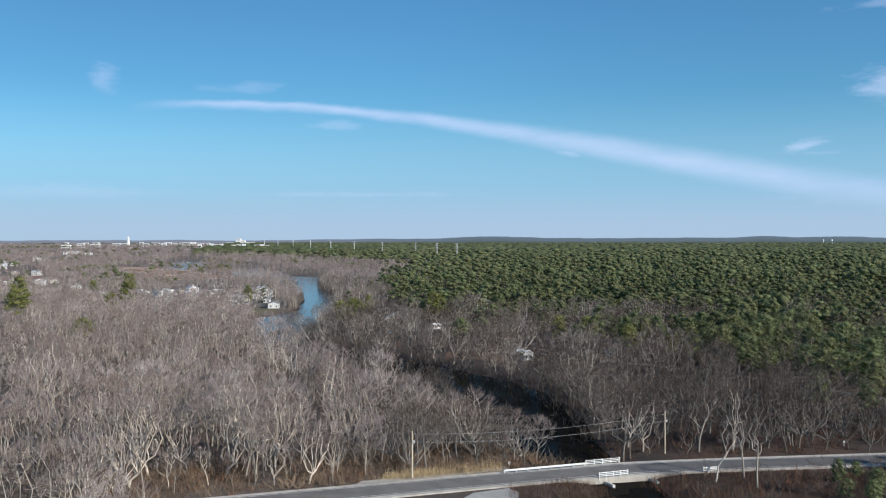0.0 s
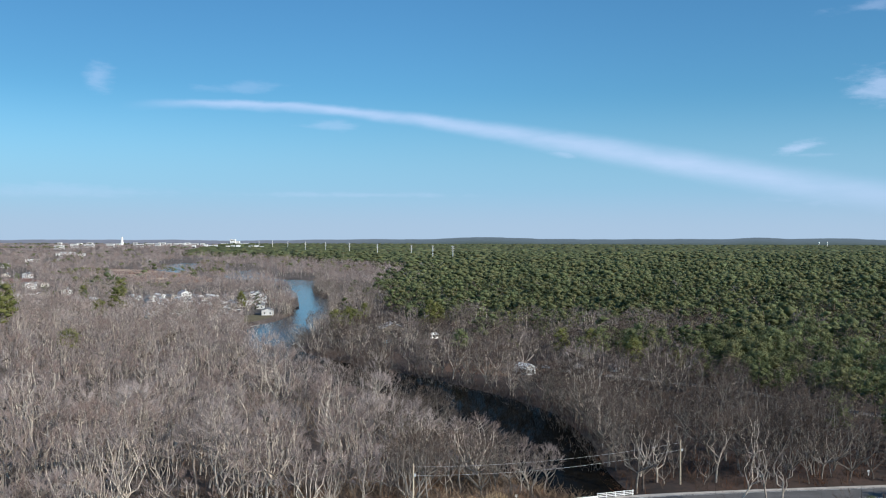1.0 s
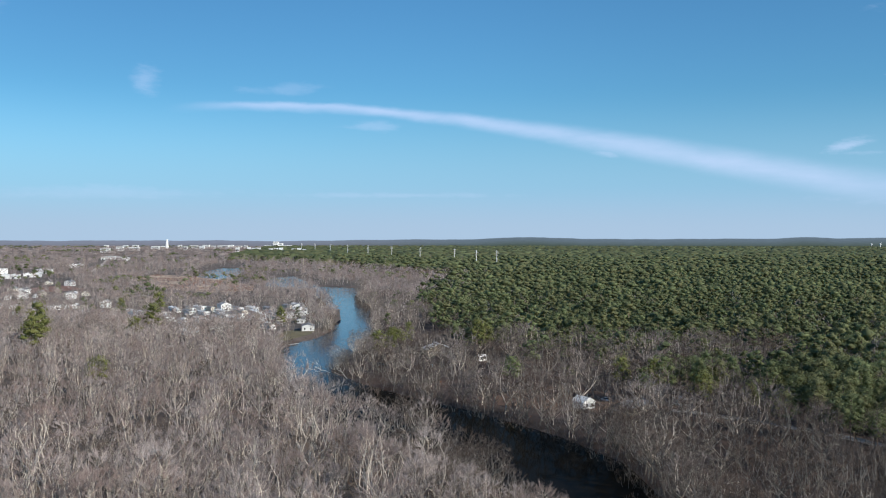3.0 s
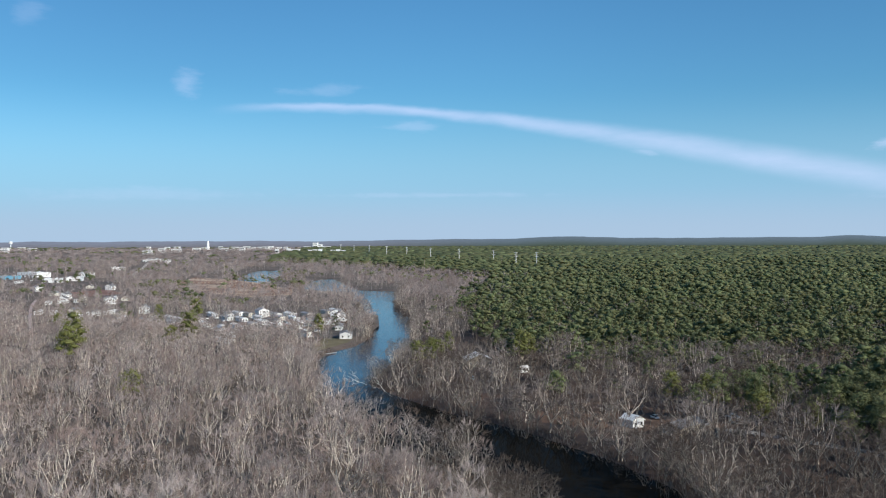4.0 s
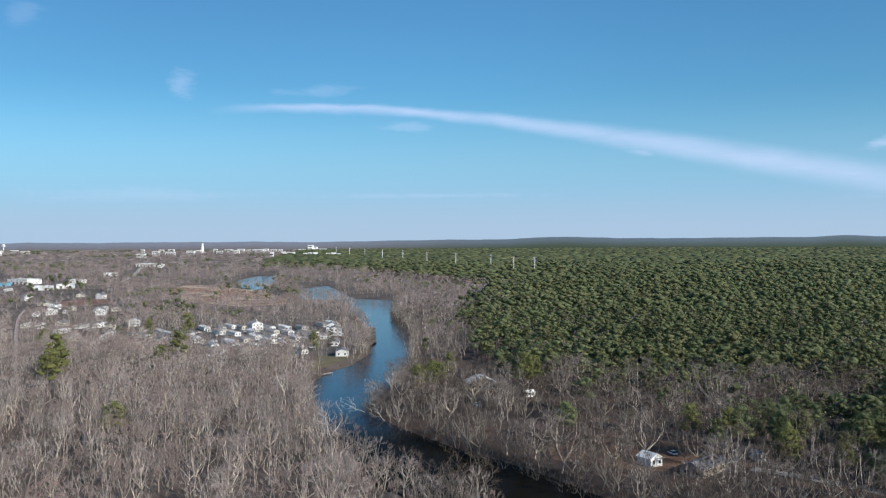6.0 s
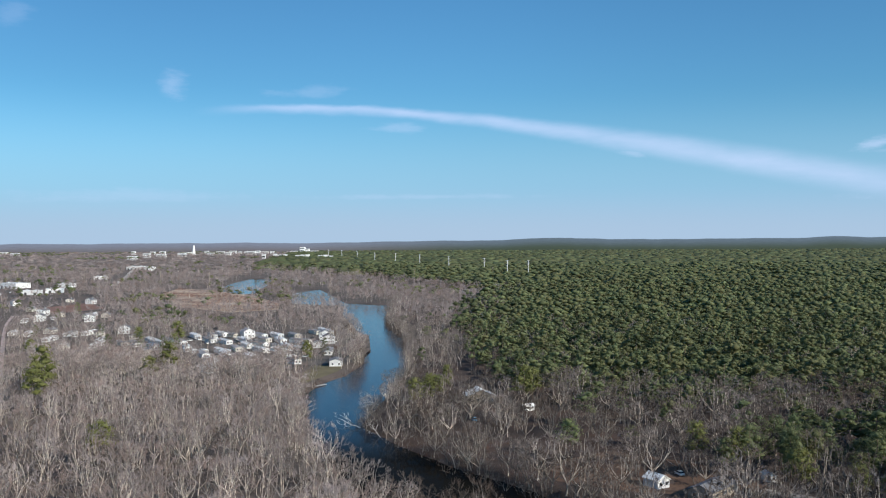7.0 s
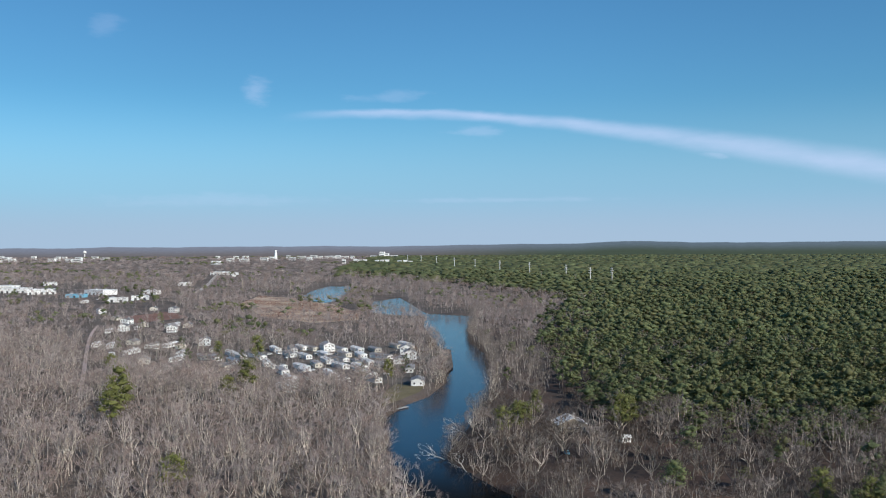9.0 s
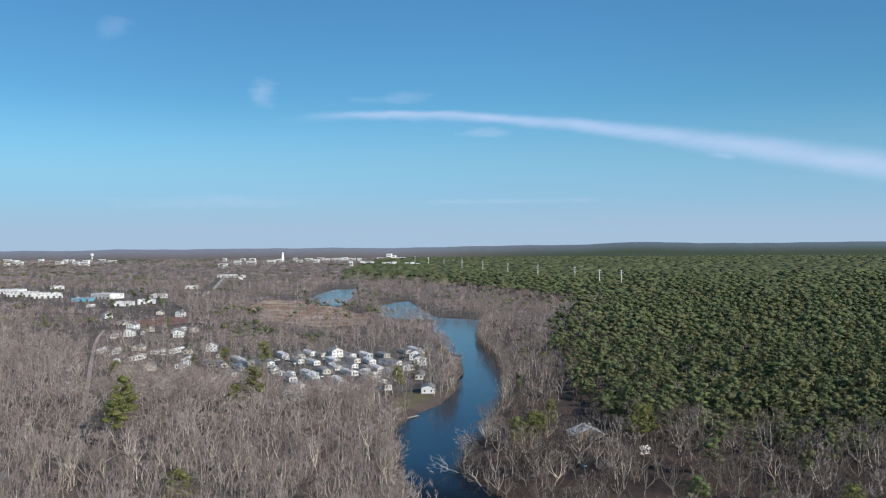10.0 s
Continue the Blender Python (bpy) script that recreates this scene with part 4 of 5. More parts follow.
near_side = P[:, 1] < np.interp(P[:, 0], [p[0] for p in ROAD], [p[1] for p in ROAD])
P = P[dry_woods(P, 2.0) & ~(near_side & (P[:, 0] > -18) & (P[:, 0] < 55))]
P = P[~east_bank(P) | (rng.uniform(0, 1, len(P)) < np.where(gap(P, ROAD) < 30, 0.8, 0.3))]
plant("understorey", SHRUB, P[~east_bank(P)], (0.6, 1.3), [TAN_SCRUB, TAN_SCRUB], "tan leafless shrubs beneath the pale trees", "shrubs")
plant("east_understorey", SHRUB, P[east_bank(P)], (0.6, 1.3), [SCRUB, SCRUB], "reddish brown leafless shrubs beneath the trees", "shrubs")

P = scatter(-95, 24, 165, 265, 7.0)
road_y = np.interp(P[:, 0], [p[0] for p in ROAD], [p[1] for p in ROAD])
P = P[(P[:, 1] > road_y + 9.5) & dry_woods(P, 3.0) & ~((P[:, 0] > -14) & (P[:, 1] < road_y + 15))]
plant("saplings", BARE_MID, P, (0.38, 0.72), WOODS, "slender pale leafless saplings beside the road", "saplings")
P = scatter(50, 150, 225, 310, 7.5)
P = P[dry_woods(P, 3.0) & (gap(P, ROAD) > 10)]
plant("young_oaks", OAK_MID, P, (0.4, 0.75), OAKS, "dark leafless young oaks beside the road", "saplings")
shore_mix = np.column_stack([rng.uniform(-150, -108, 26), rng.uniform(690, 860, 26)])
shore_mix = shore_mix[dry_woods(shore_mix, 1.0) & clear_of_houses(shore_mix, 7)]
P = np.array([(-118, 742), (-124, 772), (-121, 756), (-130, 796), (-126, 784), (-136, 818), (-141, 835), (-112, 716), (-113, 700), (-147, 750), (-142, 800), (-128, 712), (-150, 845)], float)
plant("point_trees", BARE_MID, np.concatenate([P, shore_mix]), (0.5, 0.8), [BARK, SCRUB], "brown leafless small trees beside the shore houses", "woodland")

LANE_PINES = [(58, 402), (66, 404), (79, 396), (84, 410), (108, 402), (104, 348), (112, 342), (128, 352), (126, 325), (140, 358), (134, 316), (150, 340), (120, 392), (96, 420), (136, 330), (146, 322)]
# single trees
bare_things = [tree_thing("bare_tree", k, WOODS, "tall leafless deciduous tree with pale grey bark", "tree", "bare trees by the river road") for k in BARE_NEAR]
stand(bare_things, singles, (0.75, 1.25))
oak_things = [tree_thing("oak_tree", k, OAKS, "broad leafless oak with dark twigs", "tree", "oaks on the far bank") for k in OAK_NEAR]
stand(oak_things, oak_singles, (0.7, 1.1))
pine_things = [tree_thing("pine_tree", k, PINES, "dark green pitch pine with an irregular crown", "tree", "pines at the forest edge") for k in PINE_NEAR]
stand(pine_things, pine_singles, (0.85, 1.2))
tall_pines = [tree_thing("tall_pine", k, PINES, "tall dark pine with a bare lower trunk", "tree", "tall pines above the lane") for k in PINE_NEAR[:5]]
stand(tall_pines, tall, (0.95, 1.2))
low_pines = [tree_thing("low_pine", k, PINES, "low dark green pine below the road embankment", "tree", "low pines by the road") for k in PINE_NEAR[2:5]]
stand(low_pines, np.array([(82, 178), (85, 183), (80, 174), (88, 190), (76, 176), (79, 187), (91, 181), (95, 192), (100, 185), (92, 175), (104, 198), (108, 191), (87, 197), (98, 200)], float), (0.36, 0.5))
# extra pines out of view, added to cast shade over the road's right end
stand([copy_thing(pine_things[0], Matrix())], np.array([(112, 176), (122, 188), (132, 181), (104, 166), (118, 200), (140, 196), (126, 204), (146, 210)], float), (0.9, 1.1))
lane_pines = [tree_thing("lane_pine", k, PINES, "green pine beside the lane behind the cottage", "tree", "pines along the lane") for k in PINE_NEAR[:4]]
stand(lane_pines, np.array(LANE_PINES, float), (1.0, 1.3))
low_things = [tree_thing("bank_tree", k, OAKS, "low leafless tree with fuzzy twigs on the river bank", "tree", "low trees on the near bank") for k in OAK_NEAR]
stand(low_things, low_trees, (0.65, 0.95))
# trees that stand out by the bridge and the cottage: x, y, height, width, limbs, height of the fork
STANDOUT = ((7.5, 223, 15.5, 14, 9, 0.12), (-8.3, 234, 18, 9, 6, 0.3), (18.5, 221.5, 11.5, 8, 6, 0.25), (21.8, 220.5, 11, 7.5, 6, 0.3), (44.5, 223, 15, 9, 6, 0.25), (48.5, 227, 16, 9, 6, 0.2), (46, 233, 15, 11, 7, 0.2),
            (43, 292, 19, 15, 10, 0.22), (81, 351, 16, 18, 10, 0.14), (62, 227, 15, 7, 5, 0.35), (71, 229, 16, 7.5, 5, 0.36), (77, 232, 15, 7, 5, 0.32), (88, 234, 14, 7, 5, 0.3), (-38, 212, 19, 16, 10, 0.14), (-17, 206, 12, 8, 6, 0.2))
for i, (x, y, h, w, k, low) in enumerate(STANDOUT):
    ob = tree_thing("standout_tree", bare_tree(1000 + i, h, w, k, 60, 20, 0.045, 0, low, (0.0, 0.96), 0.35), [BARK, TWIG if x < 25 else OAK_TWIG], "tall leafless tree with pale forked limbs", "tree", "tall trees by the bridge and cottage")
    ob.matrix_basis = pose(x, y, float(ground_height(np.array([(x, y)]))[0]), 0, 0, 40 * i)
for i, (x, y) in enumerate(((65, 202), (65.5, 195), (58, 199))):
    ob = tree_thing("slender_tree", bare_tree(1040 + i, 14, 5, 4, 20, 6, 0.045, 0, 0.4, (0.4, 0.98)), WOODS, "slender leafless tree below the road", "tree", "slender trees below the road")
    ob.matrix_basis = pose(x, y, 0, 0, 0, 70 * i)
olive_things = [tree_thing("olive_pine", k, OLIVES, "tall olive-green pine standing among bare trees", "tree", "pines among the bare woods") for k in PINE_NEAR[:4]]
BIG_PINES = [(-232, 508), (-238, 528), (-158, 412), (-205, 606), (-210, 592), (-250, 750)]
stand(olive_things[:2], np.array(BIG_PINES[:2], float), (1.8, 2.1))
stand(olive_things[2:], np.array(BIG_PINES[2:], float), (1.4, 1.55))
more_pines = [tree_thing("olive_pine", k, OLIVES, "olive-green pine beside a house", "tree", "pines beside the houses") for k in PINE_NEAR[2:5]]
stand(more_pines, np.array([(-328, 688), (-286, 765), (-137, 660), (-50, 524), (-56, 514), (-6, 524), (-48, 536), (-2, 532), (-44, 556), (-2, 560), (52, 418), (62, 404), (75, 380), (90, 372), (-470, 700), (-420, 640)], float), (1.0, 1.4))

spruce = tree_thing("spruce", pine_tree(470, 11, 6.0, 12, 800, 0.32, 5, 0.1), PINES, "dark green spruce standing among mobile homes", "tree", "evergreens among the homes")
stand([spruce], np.array([(-139, 726), (-262, 752), (-282, 760), (-160, 690), (-247, 738), (-300, 745), (-345, 835), (-390, 815), (-455, 985), (-470, 1060), (-536, 1088)], float), (0.9, 1.25))

# ---- houses ----


def gable_roof(w, l, h, rise, over=0.4, thick=0.22):
    """A pitched roof with its ridge along y, eaves out over the walls."""
    bm = bmesh.new()
    prof = [(-w / 2 - over, h - over * rise / (w / 2)), (0, h + rise), (w / 2 + over, h - over * rise / (w / 2)), (w / 2 + over, h - over * rise / (w / 2) + thick), (0, h + rise + thick), (-w / 2 - over, h - over * rise / (w / 2) + thick)]
    a = [bm.verts.new((x, -l / 2 - over, z)) for x, z in prof]
    b = [bm.verts.new((x, l / 2 + over, z)) for x, z in prof]
    for i in range(6):
        j = (i + 1) % 6
        bm.faces.new((a[i], b[i], b[j], a[j]))
    for e, flip in ((a, False), (b, True)):
        for quad in ((0, 1, 4, 5), (1, 2, 3, 4)):
            vs = [e[k] for k in quad]
            bm.faces.new(vs[::-1] if flip else vs)
    bmesh.ops.recalc_face_normals(bm, faces=bm.faces)
    return bm


def gable_walls(w, l, h, rise):
    bm = bmesh.new()
    prof = [(-w / 2, -0.2), (w / 2, -0.2), (w / 2, h), (0, h + rise), (-w / 2, h)]
    a = [bm.verts.new((x, -l / 2, z)) for x, z in prof]
    b = [bm.verts.new((x, l / 2, z)) for x, z in prof]
    bm.faces.new(a), bm.faces.new(b[::-1])
    for i in range(5):
        j = (i + 1) % 5
        bm.faces.new((a[j], a[i], b[i], b[j]))
    bmesh.ops.recalc_face_normals(bm, faces=bm.faces)
    return bm


def window_part(parent, x, y, z, w, h, side):
    """side: 'y' looks along -y, 'x' along x."""
    if side == "y":
        f = part("window", boxed(x - w / 2 - 0.1, y - 0.07, z - 0.1, x + w / 2 + 0.1, y + 0.05, z + h + 0.1), WHITE, parent)
        part("pane", boxed(x - w / 2, y - 0.1, z, x + w / 2, y - 0.03, z + h), GLASS, f)
    else:
        s = 1 if x > 0 else -1
        f = part("window", boxed(*sorted((x, x + s * 0.07))[:1], y - w / 2 - 0.1, z - 0.1, *sorted((x, x + s * 0.07))[1:], y + w / 2 + 0.1, z + h + 0.1), WHITE, parent)
        lo, hi = sorted((x + s * 0.03, x + s * 0.1))
        part("pane", boxed(lo, y - w / 2, z, hi, y + w / 2, z + h), GLASS, f)


def home(name, w, l, h, rise, wall, roof, label, category, group, floors=1, chimney=False, porch=False):
    root = new(name)
    part("wall", gable_walls(w, l, h, rise), wall, root)
    r = part("roof", gable_roof(w, l, h, rise), roof, root)
    if chimney:
        part("chimney", boxed(w * 0.12, l * 0.1, h, w * 0.12 + 0.8, l * 0.1 + 0.8, h + rise + 1.0), CONCRETE, r)
    for fl in range(floors):
        z = 1.0 + fl * 2.7
        for k in range(max(2, int(w / 3))):
            x = -w / 2 + w * (k + 0.5) / max(2, int(w / 3))
            window_part(root, x, -l / 2, z, 0.95, 1.15, "y")
        for k in range(max(2, int(l / 4.5))):
            y = -l / 2 + l * (k + 0.5) / max(2, int(l / 4.5))
            window_part(root, w / 2, y, z, 1.0, 1.1, "x")
    part("door", boxed(w / 2, -l * 0.08 - 0.45, 0.25, w / 2 + 0.06, -l * 0.08 + 0.45, 2.3), DARK, root)
    if porch:
        p = part("porch_roof", boxed(w / 2 + 0.1, -l * 0.2, 2.5, w / 2 + 2.4, l * 0.15, 2.65), roof, root)
        for y in (-l * 0.18, l * 0.13):
            part("porch_post", boxed(w / 2 + 2.2, y - 0.06, 0, w / 2 + 2.32, y + 0.06, 2.5), WHITE, p)
    return tagged(root, label, category, group)


KINDS = {
    "white_trailer": home("mobile_home", 5.0, 19, 2.9, 0.7, WHITE, PALE_ROOF, "white mobile home with a pale metal roof", "mobile home", "mobile homes by the river"),
    "grey_trailer": home("mobile_home", 5.2, 20, 2.9, 0.8, WHITE, GREY_ROOF, "white mobile home with a grey shingle roof", "mobile home", "mobile homes by the river"),
    "cream_trailer": home("mobile_home", 5.0, 17, 2.8, 0.7, CREAM, GREY_ROOF, "cream mobile home with a dark shingle roof", "mobile home", "mobile homes by the river", porch=True),
    "shore_house": home("shore_house", 8, 12, 3.4, 1.3, WHITE, GREY_ROOF, "white single-storey house with grey roof beside the river", "house", "houses on the river point"),
    "white_house": home("house", 9, 11, 5.4, 2.0, WHITE, GREY_ROOF, "two-storey white house with a grey gable roof", "house", "houses of the hamlet", 2, True),
    "cream_house": home("house", 8, 10, 3.2, 1.8, CREAM, GREY_ROOF, "small cream house with a shingle roof", "house", "houses of the hamlet", 1, True),
    "shed": home("garden_shed", 3.2, 4.2, 2.3, 0.8, WHITE, PALE_ROOF, "small white garden shed with a pale roof", "shed", "sheds between the homes"),
    "white_cottage": home("cottage", 5.2, 6.5, 2.8, 1.5, WHITE, WHITE, "small white cottage with a bright pale roof under oaks", "cottage", "houses among the trees"),
    "brown_house": home("ranch_house", 8, 17, 3.0, 1.6, WOOD, GREY_ROOF, "long brown wooden house with a grey roof under oaks", "house", "houses among the trees", 1, True),
    "timber_house": home("ranch_house", 14, 12, 3.4, 3.0, WOOD, PALE_ROOF, "brown timber house with a pale roof and white chimney", "house", "houses among the trees", 1, True),
}


def hall(name, w, l, h, wall, roof, label, category, group):
    """A flat-roofed hall with a parapet and loading doors."""
    root = new(name)
    part("wall", boxed(-w / 2, -l / 2, -0.2, w / 2, l / 2, h), wall, root)
    part("roof", boxed(-w / 2 - 0.2, -l / 2 - 0.2, h, w / 2 + 0.2, l / 2 + 0.2, h + 0.5), roof, root)
    n = max(2, int(w / 9))
    for k in range(n):
        x = -w / 2 + w * (k + 0.5) / n
        part("loading_door", boxed(x - 1.8, -l / 2 - 0.08, 0, x + 1.8, -l / 2 + 0.05, min(3.6, h * 0.6)), DARK, root)
    for k in range(2):
        part("roof_unit", boxed(-w / 4 + k * w / 2 - 1.5, -1.5, h + 0.5, -w / 4 + k * w / 2 + 1.5, 1.5, h + 2.0), STEEL, root)
    return tagged(root, label, category, group)


KINDS["hall"] = hall("warehouse", 45, 30, 8, WHITE, PALE_ROOF, "large white flat-roofed warehouse", "warehouse", "halls beyond the hamlet")
KINDS["small_hall"] = hall("workshop", 26, 16, 6, WHITE, PALE_ROOF, "white workshop hall with a pale roof", "workshop", "halls beyond the hamlet")
KINDS["blue_hall"] = hall("workshop", 30, 16, 5, BLUE_PAINT, BLUE_PAINT, "light blue workshop hall", "workshop", "halls beyond the hamlet")

used = set()
for x, y, turn, kind in HOMES:
    if "trailer" in kind and x > -310:
        turn = turn - 5
    m = pose(x, y, 0, 0, 0, turn)
    if kind in used:
        copy_thing(KINDS[kind], m)
    else:
        KINDS[kind].matrix_basis = m
        used.add(kind)
for kind in set(KINDS) - used:
    for o in (*KINDS[kind].children_recursive, KINDS[kind]):
        bpy.data.objects.remove(o)

# ---- parked cars ----


def car_shell(profile, y, bevel):
    """A body whose side outline runs along x, drawn out across the width."""
    bm = bmesh.new()
    a = [bm.verts.new((px, -y, pz)) for px, pz in profile]
    b = [bm.verts.new((px * 0.99, y, pz)) for px, pz in profile]
    bm.faces.new(a), bm.faces.new(b[::-1])
    for i in range(len(a)):
        j = (i + 1) % len(a)
        bm.faces.new((a[j], a[i], b[i], b[j]))
    bmesh.ops.recalc_face_normals(bm, faces=bm.faces)
    bmesh.ops.bevel(bm, geom=list(bm.edges), offset=bevel, segments=1, affect="EDGES")
    return bm


def parked_car(paint, label):
    root = new("parked_car")
    part("body", car_shell([(-2.2, 0.35), (2.2, 0.35), (2.25, 0.75), (1.1, 0.98), (-2.0, 1.0), (-2.25, 0.8)], 0.88, 0.06), paint, root)
    cabin = part("cabin", car_shell([(-1.9, 0.97), (1.0, 0.96), (0.35, 1.48), (-1.35, 1.5)], 0.76, 0.05), GLASS, root)
    part("roof", boxed(-1.3, -0.7, 1.48, 0.32, 0.7, 1.53, bevel=0.015), paint, cabin)
    for x in (-1.4, 1.4):
        for y in (-0.86, 0.86):
            wheel = part("wheel", tubed((x, y - 0.1, 0.33), (x, y + 0.1, 0.33), 0.33, 0.33, n=12), DARK, root)
            part("rim", tubed((x, y - 0.11, 0.33), (x, y + 0.11, 0.33), 0.19, 0.19, n=8), STEEL, wheel)
    return tagged(root, label, "car", "parked cars")


CARS = [parked_car(WHITE, "white parked car beside the homes"), parked_car(STEEL, "silver parked car beside the homes"), parked_car(DARK, "dark parked car beside the homes"), parked_car(BLUE_PAINT, "blue parked car beside the homes")]
for i, (x, y, turn) in enumerate(((-219, 752, 40), (-204, 730, 130), (-54, 506, 20), (-28.5, 501, 100), (-184, 752, 50), (-222, 722, 45), (-168, 748, 130), (-190, 765, 40), (-233, 750, 50), (-150, 716, 20), (-243, 792, 130), (-197, 795, 45),
                                  (-212, 818, 130), (-228, 822, 40), (-263, 812, 45), (-141, 766, 100), (-147, 805, 10), (-182, 822, 130), (-496, 1042, 30), (-462, 1010, 100), (-390, 842, 40), (-424, 862, 120), (-368, 838, 70), (-735, 1440, 20), (-760, 1455, 100),
                                  (-720, 1425, 60), (-790, 1540, 10), (-770, 1530, 90), (-690, 1430, 40), (60, 398, 30), (44, 410, 110))):
    if i < 4:
        CARS[i].matrix_basis = pose(x, y, 0.02, 0, 0, turn)
    else:
        copy_thing(CARS[(0, 1, 0, 2)[i % 4]], pose(x, y, 0.02, 0, 0, turn))

# ---- the road and its bridge ----


def strip(line, off0, off1, z, thick=0.0):
    """A band along the line between two offsets to its left."""
    L = np.array(line, float)
    fine = []
    for i in range(len(L) - 1):
        p0, p1, p2, p3 = L[max(i - 1, 0)], L[i], L[i + 1], L[min(i + 2, len(L) - 1)]
        for t in np.linspace(0, 1, 9)[:-1]:
            fine.append(0.5 * (2 * p1 + (p2 - p0) * t + (2 * p0 - 5 * p1 + 4 * p2 - p3) * t * t + (3 * p1 - p0 - 3 * p2 + p3) * t ** 3))
    L = np.array(fine + [L[-1]])
    d = np.gradient(L, axis=0)
    d /= np.linalg.norm(d, axis=1)[:, None]
    nrm = np.stack([-d[:, 1], d[:, 0]], 1)
    bm = bmesh.new()
    rows = []
    for off, zz in ((off0, z - thick), (off0, z), (off1, z), (off1, z - thick)) if thick else ((off0, z), (off1, z)):
        rows.append([bm.verts.new((*p, zz)) for p in L + nrm * off])
    for a, b in zip(rows, rows[1:]):
        for i in range(len(L) - 1):
            bm.faces.new((a[i], a[i + 1], b[i + 1], b[i]))
    bmesh.ops.recalc_face_normals(bm, faces=bm.faces)
    return bm


BRIDGE_END = (44, 209.8)
tagged(part("road", strip(ROAD[:7] + [BRIDGE_END], -4.2, 4.2, 0.35, 2.2), ASPHALT), "worn pale grey two-lane asphalt road", "road", kind="structure")
# darker copy of the asphalt: painted shade of roadside trees
tagged(part("road", strip([BRIDGE_END] + ROAD[7:], -4.2, 4.2, 0.35, 2.2), SHADED_ASPHALT), "grey asphalt road beyond the bridge, tree shade in its colour", "road", kind="structure")
tagged(part("east_lane", strip(EAST_LANE, -2.6, 2.6, 0.12, 0.4), LANE_PAVING), "pale grey lane winding past houses under the trees", "lane", kind="structure")
tagged(part("road_shoulder", strip(ROAD, -5.6, -4.2, 0.3, 2.0), GRAVEL), "pale gravel road shoulder", "road shoulder", kind="structure")
tagged(part("road_shoulder", strip(ROAD, 4.2, 6.0, 0.3, 2.0), GRAVEL), "pale sandy road shoulder", "road shoulder", kind="structure")
tagged(part("edge_line", strip(ROAD, 3.6, 3.75, 0.356), LINE), "white painted road edge line", "road marking", kind="structure")
tagged(part("edge_line", strip(ROAD, -3.75, -3.6, 0.356), LINE), "white painted road edge line", "road marking", kind="structure")


def utility_pole(x, y, h=10.6):
    root = new("utility_pole")
    part("pole", tubed((0, 0, -0.5), (0, 0, h), 0.2, 0.14, n=10), POLE_WOOD, root)
    part("insulator", tubed((0, 0, h - 0.3), (0, 0, h + 0.15), 0.06, 0.04, n=8), DARK, root)
    part("lamp_box", boxed(0.12, -0.2, h - 2.6, 0.55, 0.2, h - 2.1), STEEL, root)
    root.location = (x, y, 0)
    return tagged(root, "weathered wooden utility pole at the roadside", "utility pole", "roadside poles")


utility_pole(-6.6, 200.8)
utility_pole(53.4, 225.3, 10.2)


def cable(p0, p1, sag):
    bm = bmesh.new()
    p0, p1 = Vector(p0), Vector(p1)
    side = (p1 - p0).cross(Vector((0, 0, 1))).normalized()
    rings = []
    for i in range(25):
        t = i / 24
        q = p0.lerp(p1, t) - Vector((0, 0, sag * 4 * t * (1 - t)))
        rings.append([bm.verts.new(q + (side * math.cos(a) + Vector((0, 0, math.sin(a)))) * 0.022) for a in (0.5, 1.76, 3.01, 4.27, 5.53)])
    for a, b in zip(rings, rings[1:]):
        for k in range(5):
            bm.faces.new((a[k], a[(k + 1) % 5], b[(k + 1) % 5], b[k]))
    bmesh.ops.recalc_face_normals(bm, faces=bm.faces)
    return tagged(part("overhead_cable", bm, STEEL), "thin overhead cable strung between wooden poles", "cable", "cables over the river")


cable((-6.6, 200.8, 9.9), (53.4, 225.3, 9.5), 1.3)
cable((-6.6, 200.8, 8.2), (53.4, 225.3, 7.9), 1.5)


def along(p0, p1, root, bars, post_gap, height, mat, bar=0.12, depth=0.09):
    """Posts and level bars between two places, under root."""
    p0, p1 = Vector(p0), Vector(p1)
    d = p1 - p0
    turn = math.degrees(math.atan2(d.y, d.x))
    L = d.length
    n = max(2, round(L / post_gap) + 1)
    for i in range(n):
        x = L * i / (n - 1)
        o = part("post", boxed(x - 0.08, -0.08, -0.6, x + 0.08, 0.08, height + 0.05, bevel=0.02), mat, root)
    for z in bars:
        part("rail", boxed(-0.15, -depth - 0.1, z - bar / 2, L + 0.15, -0.1, z + bar / 2, bevel=0.02), mat, root)
    root.matrix_basis = pose(*p0, 0, 0, turn)
    return root


g = along((13.5, 205.4, 0.3), (32, 211.8, 0.3), new("guard_rail"), (0.62,), 3.0, 0.7, WHITE, 0.42)
tagged(g, "long white guard rail beside the road", "guard rail")
g = along((32.4, 212.4, 0.3), (40.5, 215.2, 0.3), new("bridge_railing"), (0.4, 0.75, 1.1), 2.0, 1.2, WHITE, 0.16)
tagged(g, "white three-bar bridge railing on the far side", "railing", "bridge railings")
g = along((33.6, 201.4, 0.3), (40.2, 203.9, 0.3), new("bridge_railing"), (0.4, 0.75, 1.1), 2.0, 1.2, WHITE, 0.16)
tagged(g, "white three-bar bridge railing on the near side", "railing", "bridge railings")
g = along((57.5, 206.6, 0.3), (60.8, 207.2, 0.3), new("roadside_barrier"), (0.35, 0.7, 1.0), 1.1, 1.1, WHITE, 0.2)
tagged(g, "short white wooden barrier beside the road", "barrier")


